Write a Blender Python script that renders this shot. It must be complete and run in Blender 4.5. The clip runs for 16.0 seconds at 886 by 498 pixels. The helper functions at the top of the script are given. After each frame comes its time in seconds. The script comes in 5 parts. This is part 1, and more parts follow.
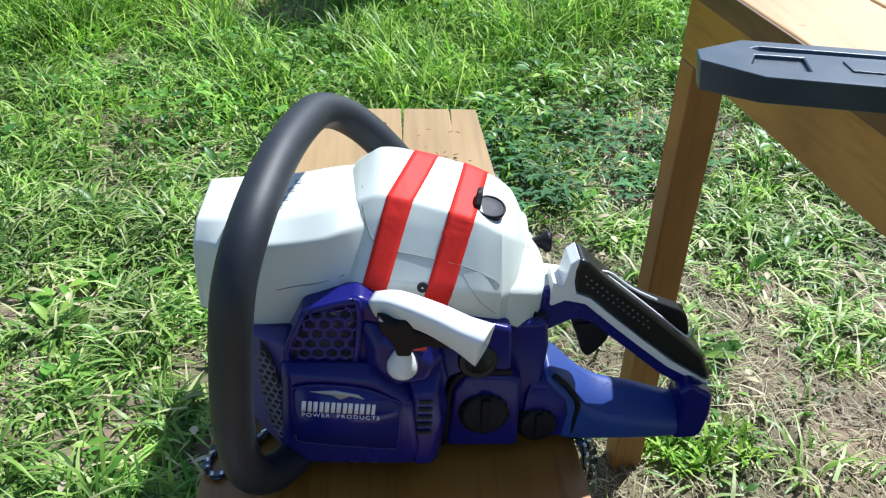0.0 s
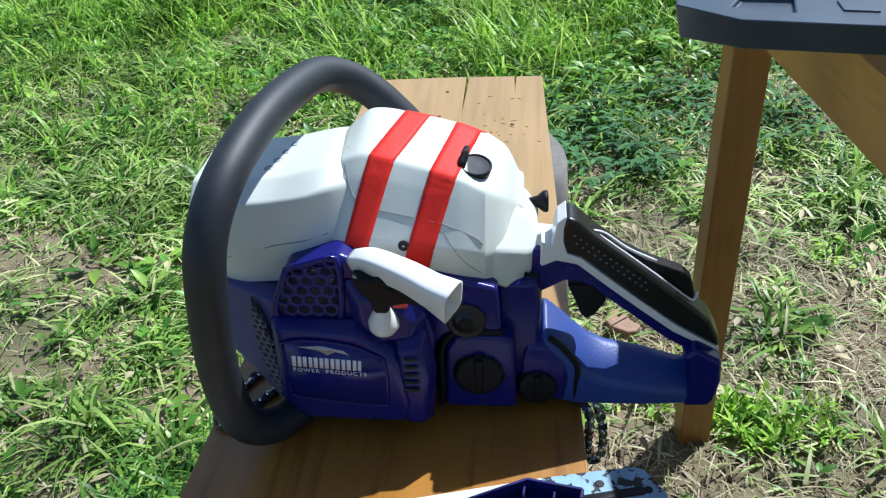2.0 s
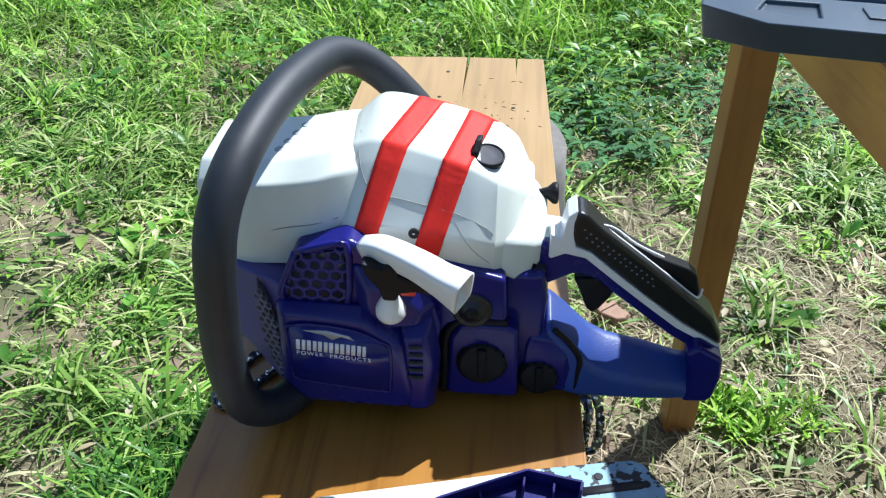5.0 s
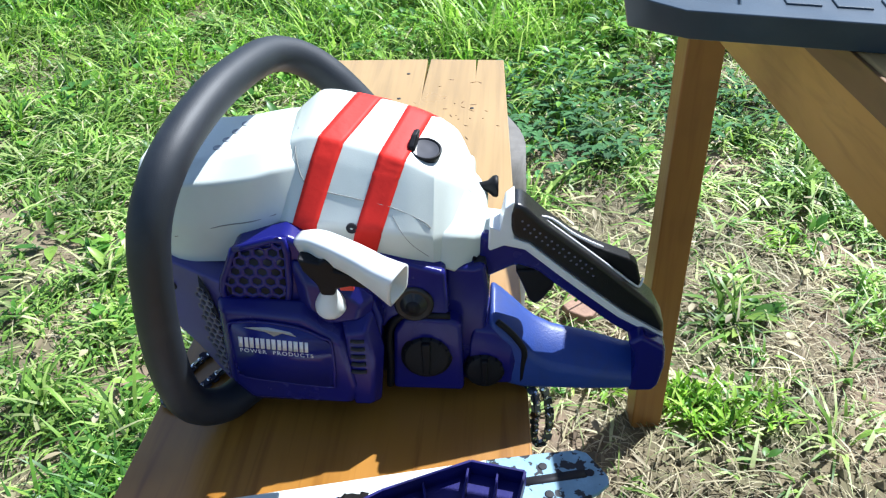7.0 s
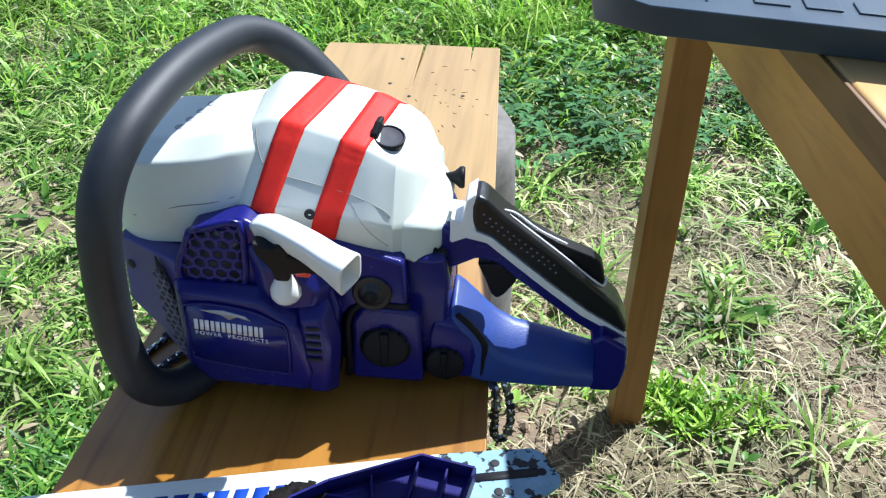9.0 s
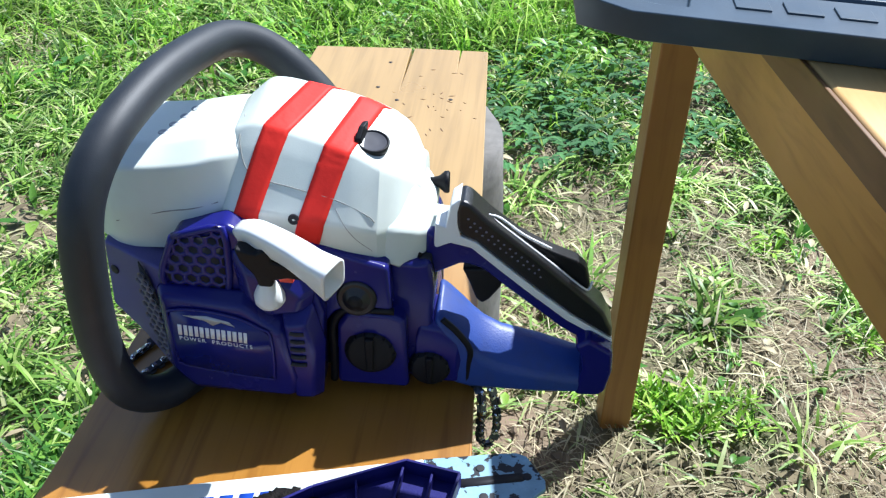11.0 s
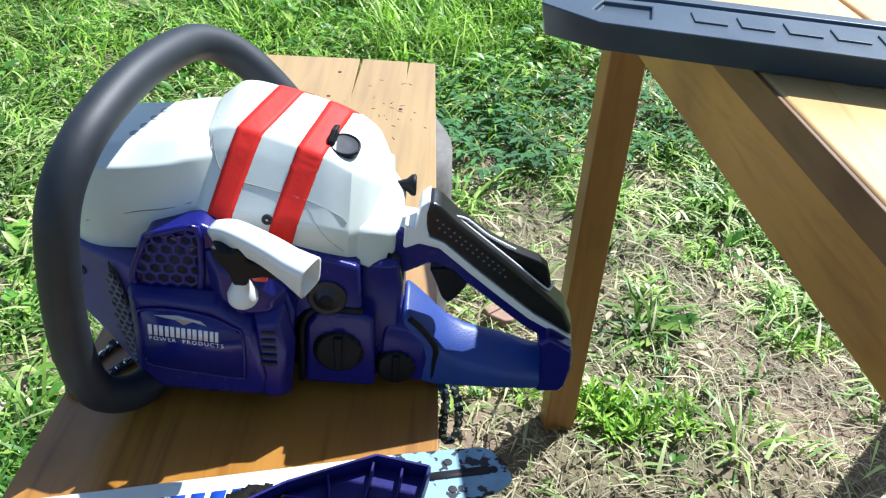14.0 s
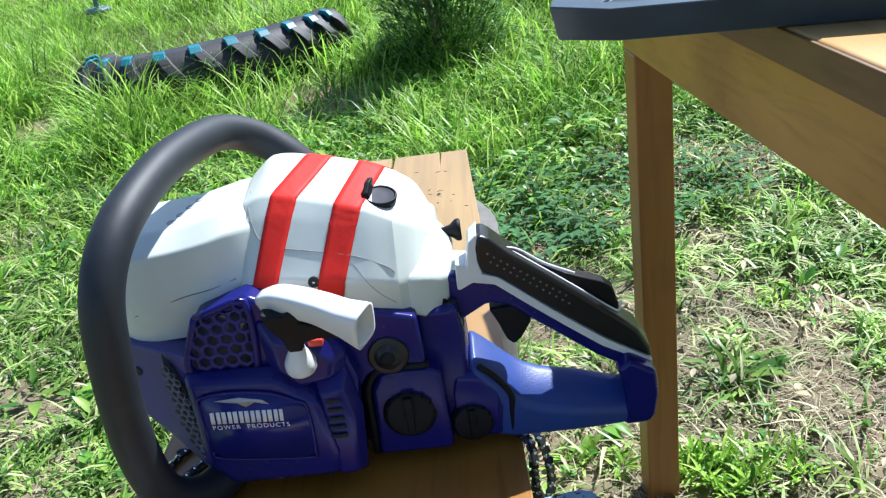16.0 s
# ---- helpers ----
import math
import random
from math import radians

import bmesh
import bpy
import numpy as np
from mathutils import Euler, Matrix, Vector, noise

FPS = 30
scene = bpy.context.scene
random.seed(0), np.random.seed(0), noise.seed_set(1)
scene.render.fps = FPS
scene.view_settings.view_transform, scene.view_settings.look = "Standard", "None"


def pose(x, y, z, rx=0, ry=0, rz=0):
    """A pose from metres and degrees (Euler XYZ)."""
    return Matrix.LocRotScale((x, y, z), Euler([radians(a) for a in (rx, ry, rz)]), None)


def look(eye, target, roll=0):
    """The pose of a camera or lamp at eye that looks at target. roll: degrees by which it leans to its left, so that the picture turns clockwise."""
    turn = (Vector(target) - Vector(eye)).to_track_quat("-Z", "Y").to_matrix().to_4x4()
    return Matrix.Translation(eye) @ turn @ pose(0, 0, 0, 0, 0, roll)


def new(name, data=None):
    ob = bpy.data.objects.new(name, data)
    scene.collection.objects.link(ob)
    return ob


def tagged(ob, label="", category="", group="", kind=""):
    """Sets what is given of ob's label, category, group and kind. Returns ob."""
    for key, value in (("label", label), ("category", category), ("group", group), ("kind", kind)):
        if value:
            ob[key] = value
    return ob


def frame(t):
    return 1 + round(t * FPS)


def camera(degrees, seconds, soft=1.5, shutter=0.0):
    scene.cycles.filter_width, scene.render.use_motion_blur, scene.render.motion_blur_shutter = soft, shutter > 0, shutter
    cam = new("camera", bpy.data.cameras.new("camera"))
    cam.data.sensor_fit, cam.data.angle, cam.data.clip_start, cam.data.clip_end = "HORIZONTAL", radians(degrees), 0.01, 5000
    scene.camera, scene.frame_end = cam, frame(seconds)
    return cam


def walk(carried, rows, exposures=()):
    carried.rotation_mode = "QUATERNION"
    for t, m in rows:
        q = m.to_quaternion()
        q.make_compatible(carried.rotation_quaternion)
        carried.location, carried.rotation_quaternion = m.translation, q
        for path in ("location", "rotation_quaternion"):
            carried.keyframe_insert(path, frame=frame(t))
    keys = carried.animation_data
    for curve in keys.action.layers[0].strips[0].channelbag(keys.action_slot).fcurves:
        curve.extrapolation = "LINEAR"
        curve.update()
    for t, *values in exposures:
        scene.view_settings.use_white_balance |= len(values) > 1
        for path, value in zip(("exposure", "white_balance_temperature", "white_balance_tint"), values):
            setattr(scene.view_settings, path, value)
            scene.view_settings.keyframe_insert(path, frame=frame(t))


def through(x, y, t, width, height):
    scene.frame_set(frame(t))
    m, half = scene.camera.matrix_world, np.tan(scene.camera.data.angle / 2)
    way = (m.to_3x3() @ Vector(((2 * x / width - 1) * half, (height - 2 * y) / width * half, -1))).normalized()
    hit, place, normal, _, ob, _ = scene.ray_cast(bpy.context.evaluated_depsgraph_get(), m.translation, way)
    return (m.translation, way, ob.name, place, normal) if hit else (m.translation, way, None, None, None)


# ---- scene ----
cam = camera(53.2, 16.0, soft=1.25)
PATH = [
    (0, (0.131, 0.397, 1.069), (0.257, 2.072, -0.016), 2.6),
    (0.5, (0.122, 0.408, 1.052), (0.178, 2.053, -0.084), 4.2),
    (1, (0.155, 0.405, 1.055), (0.139, 2.047, -0.087), 1.3),
    (1.5, (0.208, 0.399, 1.051), (0.077, 2.054, -0.065), -1.7),
    (2, (0.269, 0.39, 1.054), (0.064, 2.033, -0.069), -3.7),
    (2.5, (0.278, 0.39, 1.053), (0.038, 2.045, -0.043), -4.4),
    (3, (0.291, 0.403, 1.048), (0.006, 2.059, -0.036), -4.6),
    (3.5, (0.296, 0.398, 1.056), (0.002, 2.05, -0.033), -4.6),
    (4, (0.261, 0.399, 1.063), (0.051, 2.05, -0.046), -1.4),
    (4.2, (0.24, 0.398, 1.065), (0.082, 2.034, -0.076), -0.2),
    (6.3, (0.266, 0.399, 1.055), (0.099, 2.002, -0.13), -1.4),
    (6.5, (0.279, 0.4, 1.051), (0.119, 2.011, -0.124), -2.1),
    (7, (0.287, 0.39, 1.056), (0.152, 2.015, -0.103), -1.4),
    (7.5, (0.313, 0.386, 1.083), (0.246, 2.05, -0.025), 2.5),
    (8, (0.339, 0.416, 1.052), (0.271, 1.979, -0.194), 3.0),
    (8.5, (0.33, 0.41, 1.047), (0.208, 2.013, -0.143), 1.0),
    (8.7, (0.331, 0.406, 1.051), (0.164, 2.009, -0.135), 0.3),
    (10.8, (0.341, 0.409, 1.056), (0.169, 2.012, -0.128), 0.3),
    (11, (0.34, 0.409, 1.054), (0.187, 2.016, -0.127), 0.5),
    (11.5, (0.339, 0.404, 1.06), (0.153, 2.018, -0.106), 0.6),
    (12, (0.342, 0.407, 1.058), (0.22, 2.018, -0.12), 0.9),
    (12.5, (0.341, 0.404, 1.06), (0.242, 2.028, -0.104), 2.6),
    (13, (0.339, 0.405, 1.059), (0.175, 1.976, -0.168), -0.5),
    (13.5, (0.336, 0.402, 1.063), (0.21, 2.008, -0.123), -0.3),
    (14, (0.304, 0.379, 1.057), (0.318, 2.017, -0.091), 4.0),
    (14.5, (0.309, 0.345, 1.064), (0.281, 1.999, -0.06), 2.9),
    (15, (0.307, 0.369, 1.058), (0.272, 1.985, -0.12), 6.0),
    (15.5, (0.318, 0.367, 1.007), (0.207, 2.105, 0.023), -4.8),
    (16, (0.31, 0.363, 0.971), (0.193, 2.154, 0.088), -8.4),
]
EXPOSURES = [(0.0, 0.66), (0.5, 0.40), (2.0, 0.50), (3.0, 0.50), (4.2, 0.62), (6.3, 0.98), (7.0, 1.00), (7.5, 0.80), (8.0, 0.80), (8.7, 0.90), (11.0, 0.94), (12.0, 0.92), (12.5, 0.84), (13.5, 0.96), (14.5, 0.94), (15.5, 1.00), (16.0, 0.88)]
walk(cam, [(t, look(eye, target, roll)) for t, eye, target, roll in PATH], [(t, e, 5780, 9.5) for t, e in EXPOSURES])

# ---- sky, sun and exposure ----
SUN_AZ, SUN_EL = 42.0, 51.5      # degrees from +y towards +x, and above the horizon
world = bpy.data.worlds.new("world")
scene.world = world
world.use_nodes = True
wn = world.node_tree.nodes
sky = wn.new("ShaderNodeTexSky")
sky.sky_type = "NISHITA"
sky.sun_disc = False
sky.sun_elevation, sky.sun_rotation = radians(SUN_EL), radians(SUN_AZ)
wn["Background"].inputs["Strength"].default_value = 0.09
world.node_tree.links.new(sky.outputs["Color"], wn["Background"].inputs["Color"])
sun_data = bpy.data.lights.new("sun", "SUN")
sun_data.energy, sun_data.angle, sun_data.color = 5.0, radians(0.55), (1.0, 0.975, 0.92)
sun = new("sun", sun_data)
sun_dir = Vector((math.sin(radians(SUN_AZ)) * math.cos(radians(SUN_EL)), math.cos(radians(SUN_AZ)) * math.cos(radians(SUN_EL)), math.sin(radians(SUN_EL))))
sun.matrix_world = look(sun_dir * 30, (0, 0, 0))


# ---- materials ----
def material(name, color, rough=0.5, metal=0.0, spec=0.5, vary=0.0, vary_scale=20.0, bump=0.0, bump_scale=200.0,
             dark=None, dirt=0.0, dirt_color=(0.12, 0.09, 0.06), dirt_scale=9.0, dirt_edge=(0.5, 0.72), rough_vary=0.0, coat=0.0):
    """Principled surface with two scales of colour change, soft dirt and fine relief, in object metres."""
    m = bpy.data.materials.new(name)
    m.use_nodes = True
    nt = m.node_tree
    n, l = nt.nodes, nt.links
    b = n["Principled BSDF"]
    b.inputs["Roughness"].default_value, b.inputs["Metallic"].default_value = rough, metal
    b.inputs["Specular IOR Level"].default_value = spec
    b.inputs["Coat Weight"].default_value = coat
    b.inputs["Coat Roughness"].default_value = 0.15
    geo = n.new("ShaderNodeNewGeometry")
    co = geo.outputs["Position"]

    def tex(scale, detail=4.0):
        t = n.new("ShaderNodeTexNoise")
        t.inputs["Scale"].default_value, t.inputs["Detail"].default_value = scale, detail
        l.new(co, t.inputs["Vector"])
        return t.outputs["Fac"]

    def ramp(fac, lo, hi):
        r = n.new("ShaderNodeMapRange")
        r.inputs["From Min"].default_value, r.inputs["From Max"].default_value = lo, hi
        l.new(fac, r.inputs["Value"])
        return r.outputs["Result"]

    def mix(fac, a, c):
        x = n.new("ShaderNodeMix")
        x.data_type = "RGBA"
        for sock, v in ((x.inputs[0], fac), (x.inputs[6], a), (x.inputs[7], c)):
            if hasattr(v, "is_linked"):
                l.new(v, sock)
            elif isinstance(v, (int, float)):
                sock.default_value = v
            else:
                sock.default_value = (*v, 1)
        return x.outputs[2]

    col = color
    if vary:
        d = dark or tuple(c * (1 - vary) for c in color)
        col = mix(ramp(tex(vary_scale), 0.35, 0.68), color, d)
        col = mix(ramp(tex(vary_scale * 7), 0.4, 0.75), col, tuple(c * (1 - vary * 0.6) for c in color))
    if dirt:
        f = n.new("ShaderNodeMath")
        f.operation = "MULTIPLY"
        l.new(ramp(tex(dirt_scale, 8.0), *dirt_edge), f.inputs[0])
        f.inputs[1].default_value = dirt
        col = mix(f.outputs[0], col, dirt_color)
    if hasattr(col, "is_linked"):
        l.new(col, b.inputs["Base Color"])
    else:
        b.inputs["Base Color"].default_value = (*col, 1)
    if rough_vary:
        r = n.new("ShaderNodeMapRange")
        r.inputs["To Min"].default_value, r.inputs["To Max"].default_value = rough - rough_vary, rough + rough_vary
        l.new(tex(35.0, 6.0), r.inputs["Value"])
        l.new(r.outputs["Result"], b.inputs["Roughness"])
    if bump:
        bp = n.new("ShaderNodeBump")
        bp.inputs["Strength"].default_value, bp.inputs["Distance"].default_value = bump, 0.001
        l.new(tex(bump_scale, 3.0), bp.inputs["Height"])
        l.new(bp.outputs["Normal"], b.inputs["Normal"])
    return m


def wood(name, light, dark, along, rough=0.35, grain=95.0, coat=0.0, knots=True, bleached_sunlit=None):
    """Varnished pine: rings stretched along one axis, fine fibre, scuffs."""
    m = bpy.data.materials.new(name)
    m.use_nodes = True
    nt = m.node_tree
    n, l = nt.nodes, nt.links
    b = n["Principled BSDF"]
    tc = n.new("ShaderNodeTexCoord")
    mp = n.new("ShaderNodeMapping")
    k = [1.0, 1.0, 1.0]
    k["xyz".index(along)] = 0.045
    mp.inputs["Scale"].default_value = k
    l.new(tc.outputs["Object"], mp.inputs["Vector"])

    def tex(scale, detail, vec=mp.outputs["Vector"], dist=0.0):
        t = n.new("ShaderNodeTexNoise")
        t.inputs["Scale"].default_value, t.inputs["Detail"].default_value, t.inputs["Distortion"].default_value = scale, detail, dist
        l.new(vec, t.inputs["Vector"])
        return t.outputs["Fac"]

    def rng(fac, lo, hi, a=0.0, c=1.0):
        r = n.new("ShaderNodeMapRange")
        for key, v in zip(("From Min", "From Max", "To Min", "To Max"), (lo, hi, a, c)):
            r.inputs[key].default_value = v
        l.new(fac, r.inputs["Value"])
        return r.outputs["Result"]

    def mix(fac, a, c):
        x = n.new("ShaderNodeMix")
        x.data_type = "RGBA"
        l.new(fac, x.inputs[0])
        for sock, v in ((x.inputs[6], a), (x.inputs[7], c)):
            if hasattr(v, "is_linked"):
                l.new(v, sock)
            else:
                sock.default_value = (*v, 1)
        return x.outputs[2]

    fibre, broad = tex(grain, 6.0, dist=0.6), tex(grain * 0.16, 3.0, dist=1.5)
    stain = tex(6.0, 6.0, tc.outputs["Object"])
    col = mix(rng(broad, 0.38, 0.66), light, tuple(0.72 * a + 0.28 * c for a, c in zip(light, dark)))
    col = mix(rng(fibre, 0.48, 0.75, 0, 0.75), col, dark)
    col = mix(rng(stain, 0.56, 0.78, 0, 0.5), col, tuple(0.55 * c for c in dark))
    if knots:
        v = n.new("ShaderNodeTexVoronoi")
        v.inputs["Scale"].default_value = 7.0
        l.new(tc.outputs["Object"], v.inputs["Vector"])
        col = mix(rng(v.outputs["Distance"], 0.045, 0.02, 0, 0.85), col, tuple(0.3 * c for c in dark))
    if bleached_sunlit:
        # far end of the plank: worn varnish, plus its sunlit tone put into the colour
        sep = n.new("ShaderNodeSeparateXYZ")
        l.new(tc.outputs["Object"], sep.inputs[0])
        add = n.new("ShaderNodeMath")
        add.operation = "MULTIPLY_ADD"
        l.new(tex(4.0, 5.0, tc.outputs["Object"]), add.inputs[0])
        add.inputs[1].default_value = 0.5
        l.new(sep.outputs["Y"], add.inputs[2])
        pale = mix(rng(fibre, 0.42, 0.75), bleached_sunlit, tuple(0.78 * c for c in bleached_sunlit))
        worn = rng(add.outputs[0], 0.12, 0.42, 0, 0.9)
        x = n.new("ShaderNodeMix")
        x.data_type = "RGBA"
        l.new(worn, x.inputs[0])
        l.new(col, x.inputs[6])
        l.new(pale, x.inputs[7])
        col = x.outputs[2]
    l.new(col, b.inputs["Base Color"])
    l.new(rng(stain, 0.3, 0.7, rough - 0.1, rough + 0.18), b.inputs["Roughness"])
    b.inputs["Coat Weight"].default_value, b.inputs["Coat Roughness"].default_value = coat, 0.22
    bp = n.new("ShaderNodeBump")
    bp.inputs["Strength"].default_value, bp.inputs["Distance"].default_value = 0.35, 0.001
    l.new(fibre, bp.inputs["Height"])
    l.new(bp.outputs["Normal"], b.inputs["Normal"])
    return m


def foliage(name, colours, rough=0.5, through=0.35):
    """Leaf surface: colour changes from blade to blade, light passes through."""
    m = bpy.data.materials.new(name)
    m.use_nodes = True
    n, l = m.node_tree.nodes, m.node_tree.links
    b, out = n["Principled BSDF"], n["Material Output"]
    geo = n.new("ShaderNodeNewGeometry")
    r = n.new("ShaderNodeValToRGB")
    e = r.color_ramp.elements
    while len(e) < len(colours):
        e.new(0.5)
    for i, c in enumerate(colours):
        e[i].position, e[i].color = i / (len(colours) - 1), (*c, 1)
    l.new(geo.outputs["Random Per Island"], r.inputs["Fac"])
    tx = n.new("ShaderNodeTexNoise")
    tx.inputs["Scale"].default_value, tx.inputs["Detail"].default_value = 7.0, 3.0
    l.new(geo.outputs["Position"], tx.inputs["Vector"])
    hs = n.new("ShaderNodeHueSaturation")
    mr = n.new("ShaderNodeMapRange")
    mr.inputs["From Min"].default_value, mr.inputs["From Max"].default_value = 0.3, 0.7
    mr.inputs["To Min"].default_value, mr.inputs["To Max"].default_value = 0.6, 1.4
    l.new(tx.outputs["Fac"], mr.inputs["Value"])
    l.new(mr.outputs["Result"], hs.inputs["Value"])
    l.new(r.outputs["Color"], hs.inputs["Color"])
    l.new(hs.outputs["Color"], b.inputs["Base Color"])
    b.inputs["Roughness"].default_value = rough
    b.inputs["Specular IOR Level"].default_value = 0.3
    t = n.new("ShaderNodeBsdfTranslucent")
    l.new(hs.outputs["Color"], t.inputs["Color"])
    mx = n.new("ShaderNodeMixShader")
    mx.inputs[0].default_value = through
    l.new(b.outputs[0], mx.inputs[1])
    l.new(t.outputs[0], mx.inputs[2])
    l.new(mx.outputs[0], out.inputs["Surface"])
    return m


BLUE = material("blue_plastic", (0.011, 0.011, 0.145), 0.25, spec=0.33, vary=0.15, vary_scale=14, bump=0.12, bump_scale=900, dirt=0.22, dirt_color=(0.05, 0.05, 0.09), rough_vary=0.08)
BLUE_SCUFFED = material("scuffed_blue_plastic", (0.026, 0.060, 0.26), 0.42, spec=0.40, vary=0.15, vary_scale=30, bump=0.2, bump_scale=600, dirt=0.35, dirt_color=(0.05, 0.06, 0.10), dirt_scale=30)
# grimy, and darker than BLUE to hold the shade inside the clutch cover
BLUE_GRIMY_SHADED = material("grimy_shaded_blue_plastic", (0.014, 0.013, 0.13), 0.5, spec=0.2, vary=0.25, vary_scale=30, bump=0.2, bump_scale=600, dirt=0.6, dirt_color=(0.02, 0.018, 0.035), dirt_scale=28)
BLUE_DULL = material("dusty_blue_plastic", (0.055, 0.05, 0.24), 0.5, vary=0.2, vary_scale=18, bump=0.15, bump_scale=700, dirt=0.5, dirt_color=(0.11, 0.10, 0.13))
BADGE = material("dark_blue_badge", (0.013, 0.016, 0.16), 0.2, spec=0.35, vary=0.15, vary_scale=30)
LOGO_GREY = material("silver_print", (0.42, 0.44, 0.48), 0.4)
WHITE = material("white_plastic", (0.61, 0.655, 0.60), 0.4, vary=0.05, vary_scale=16, bump=0.08, bump_scale=800, dirt=0.2, dirt_color=(0.36, 0.37, 0.33), dirt_scale=16)
WHITE_CLEAN = material("clean_white_plastic", (0.72, 0.735, 0.725), 0.3, vary=0.03, bump=0.05, bump_scale=700)
RED = material("red_tape", (0.72, 0.028, 0.018), 0.58, spec=0.2, vary=0.12, vary_scale=40, bump=0.3, bump_scale=160)
RED_FADED = material("red_switch", (0.6, 0.05, 0.03), 0.4)
FOAM = material("black_foam_grip", (0.015, 0.019, 0.025), 0.55, spec=0.45, vary=0.25, vary_scale=60, bump=0.16, bump_scale=1100, dirt=0.25, dirt_color=(0.05, 0.056, 0.064), dirt_scale=24)
BLACK = material("black_plastic", (0.008, 0.008, 0.010), 0.5, spec=0.2, vary=0.2, bump=0.2, bump_scale=500, dirt=0.15, dirt_color=(0.035, 0.034, 0.034))
RUBBER = material("black_rubber", (0.007, 0.008, 0.010), 0.32, spec=0.5, vary=0.2, vary_scale=40, bump=0.3, bump_scale=800)
CAVITY = material("dark_cavity", (0.01, 0.01, 0.014), 0.7)
GREY = material("grey_rubber", (0.06, 0.06, 0.07), 0.6, spec=0.25, vary=0.2)
GRILLE = material("dusty_grille", (0.15, 0.15, 0.21), 0.6, vary=0.3, vary_scale=60)
MARK = material("grey_moulded_mark", (0.30, 0.32, 0.34), 0.5)
SEAM = material("seam_grime", (0.24, 0.24, 0.22), 0.8)
PRINT = material("white_print", (0.75, 0.76, 0.78), 0.4)
PRINT_BLUE = material("blue_print", (0.010, 0.05, 0.33), 0.6, spec=0.2, vary=0.1, vary_scale=50)
STEEL = material("chain_steel", (0.14, 0.15, 0.18), 0.32, metal=0.85, vary=0.35, vary_scale=120, dirt=0.5, dirt_color=(0.02, 0.018, 0.015), dirt_scale=90)
RIVET = material("bright_rivet", (0.62, 0.64, 0.68), 0.25, metal=1.0)
BAR_METAL = material("worn_pale_blue_metal", (0.27, 0.45, 0.57), 0.42, spec=0.4, vary=0.3, vary_scale=60, dirt=1.0, dirt_color=(0.014, 0.016, 0.022), dirt_scale=85, dirt_edge=(0.55, 0.575))
# black for caked sawdust and for the clutch cover's inner shade
GRIME_SHADE = material("oily_sawdust_and_shade", (0.007, 0.006, 0.006), 0.75, spec=0.15, vary=0.5, vary_scale=80, bump=1.0, bump_scale=420, dirt=0.4, dirt_color=(0.022, 0.018, 0.014), dirt_scale=160)
SCAB = material("black_moulded_plastic", (0.036, 0.057, 0.080), 0.36, spec=0.5, vary=0.2, vary_scale=25, bump=0.06, bump_scale=900, dirt=0.3, dirt_color=(0.07, 0.095, 0.12), dirt_scale=20, rough_vary=0.1)
BENCH_WOOD = wood("bench_wood", (0.35, 0.158, 0.022), (0.16, 0.058, 0.005), "y", 0.36, 90, coat=0.3, bleached_sunlit=(0.40, 0.265, 0.108))
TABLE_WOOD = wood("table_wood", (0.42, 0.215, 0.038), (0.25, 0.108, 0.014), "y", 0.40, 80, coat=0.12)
EDGE_WOOD = wood("dark_edge_wood", (0.17, 0.085, 0.028), (0.08, 0.04, 0.015), "y", 0.5, 80)
# bleached boards, made paler still so the colour holds the sun's glare
TOP_WOOD = wood("bleached_glare_table_wood", (0.60, 0.38, 0.15), (0.46, 0.24, 0.07), "y", 0.36, 80, coat=0.3)
LEG_WOOD = wood("leg_wood", (0.33, 0.145, 0.03), (0.20, 0.075, 0.014), "z", 0.4, 80, coat=0.15, knots=False)
BARK = material("grey_bark", (0.20, 0.19, 0.175), 0.9, vary=0.55, vary_scale=14, bump=1.0, bump_scale=60)
CHIP_WOOD = material("reddish_wood_chip", (0.36, 0.22, 0.15), 0.8, vary=0.35, vary_scale=60, bump=0.6)
TYRE = material("weathered_tyre_rubber", (0.022, 0.022, 0.025), 0.6, vary=0.4, vary_scale=8, bump=0.6, bump_scale=90, dirt=0.4, dirt_color=(0.08, 0.075, 0.065))
TEAL = material("turquoise_paint", (0.012, 0.20, 0.27), 0.45, vary=0.3, vary_scale=20, dirt=0.4, dirt_color=(0.05, 0.08, 0.08))
PIPE = material("blue_grey_paint", (0.10, 0.17, 0.24), 0.5, vary=0.3)
G_GREEN = foliage("grass_green", [(0.045, 0.10, 0.018), (0.13, 0.27, 0.04), (0.28, 0.46, 0.08), (0.50, 0.63, 0.20)], 0.40, 0.40)
G_LUSH = foliage("grass_lush", [(0.06, 0.16, 0.018), (0.20, 0.40, 0.035), (0.36, 0.60, 0.07), (0.56, 0.72, 0.18)], 0.42, 0.45)
G_DRY = foliage("grass_dry", [(0.16, 0.12, 0.07), (0.34, 0.28, 0.16), (0.54, 0.48, 0.31), (0.40, 0.34, 0.19), (0.22, 0.28, 0.09)], 0.55, 0.2)
G_PALE = foliage("cut_grass", [(0.13, 0.25, 0.045), (0.29, 0.41, 0.11), (0.48, 0.52, 0.22), (0.56, 0.51, 0.31)], 0.45, 0.25)
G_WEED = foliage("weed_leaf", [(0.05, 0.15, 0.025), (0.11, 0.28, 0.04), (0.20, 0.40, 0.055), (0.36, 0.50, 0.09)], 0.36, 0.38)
G_BED = foliage("bed_plants", [(0.13, 0.11, 0.05), (0.24, 0.20, 0.09), (0.15, 0.22, 0.06), (0.36, 0.30, 0.16)], 0.6, 0.25)
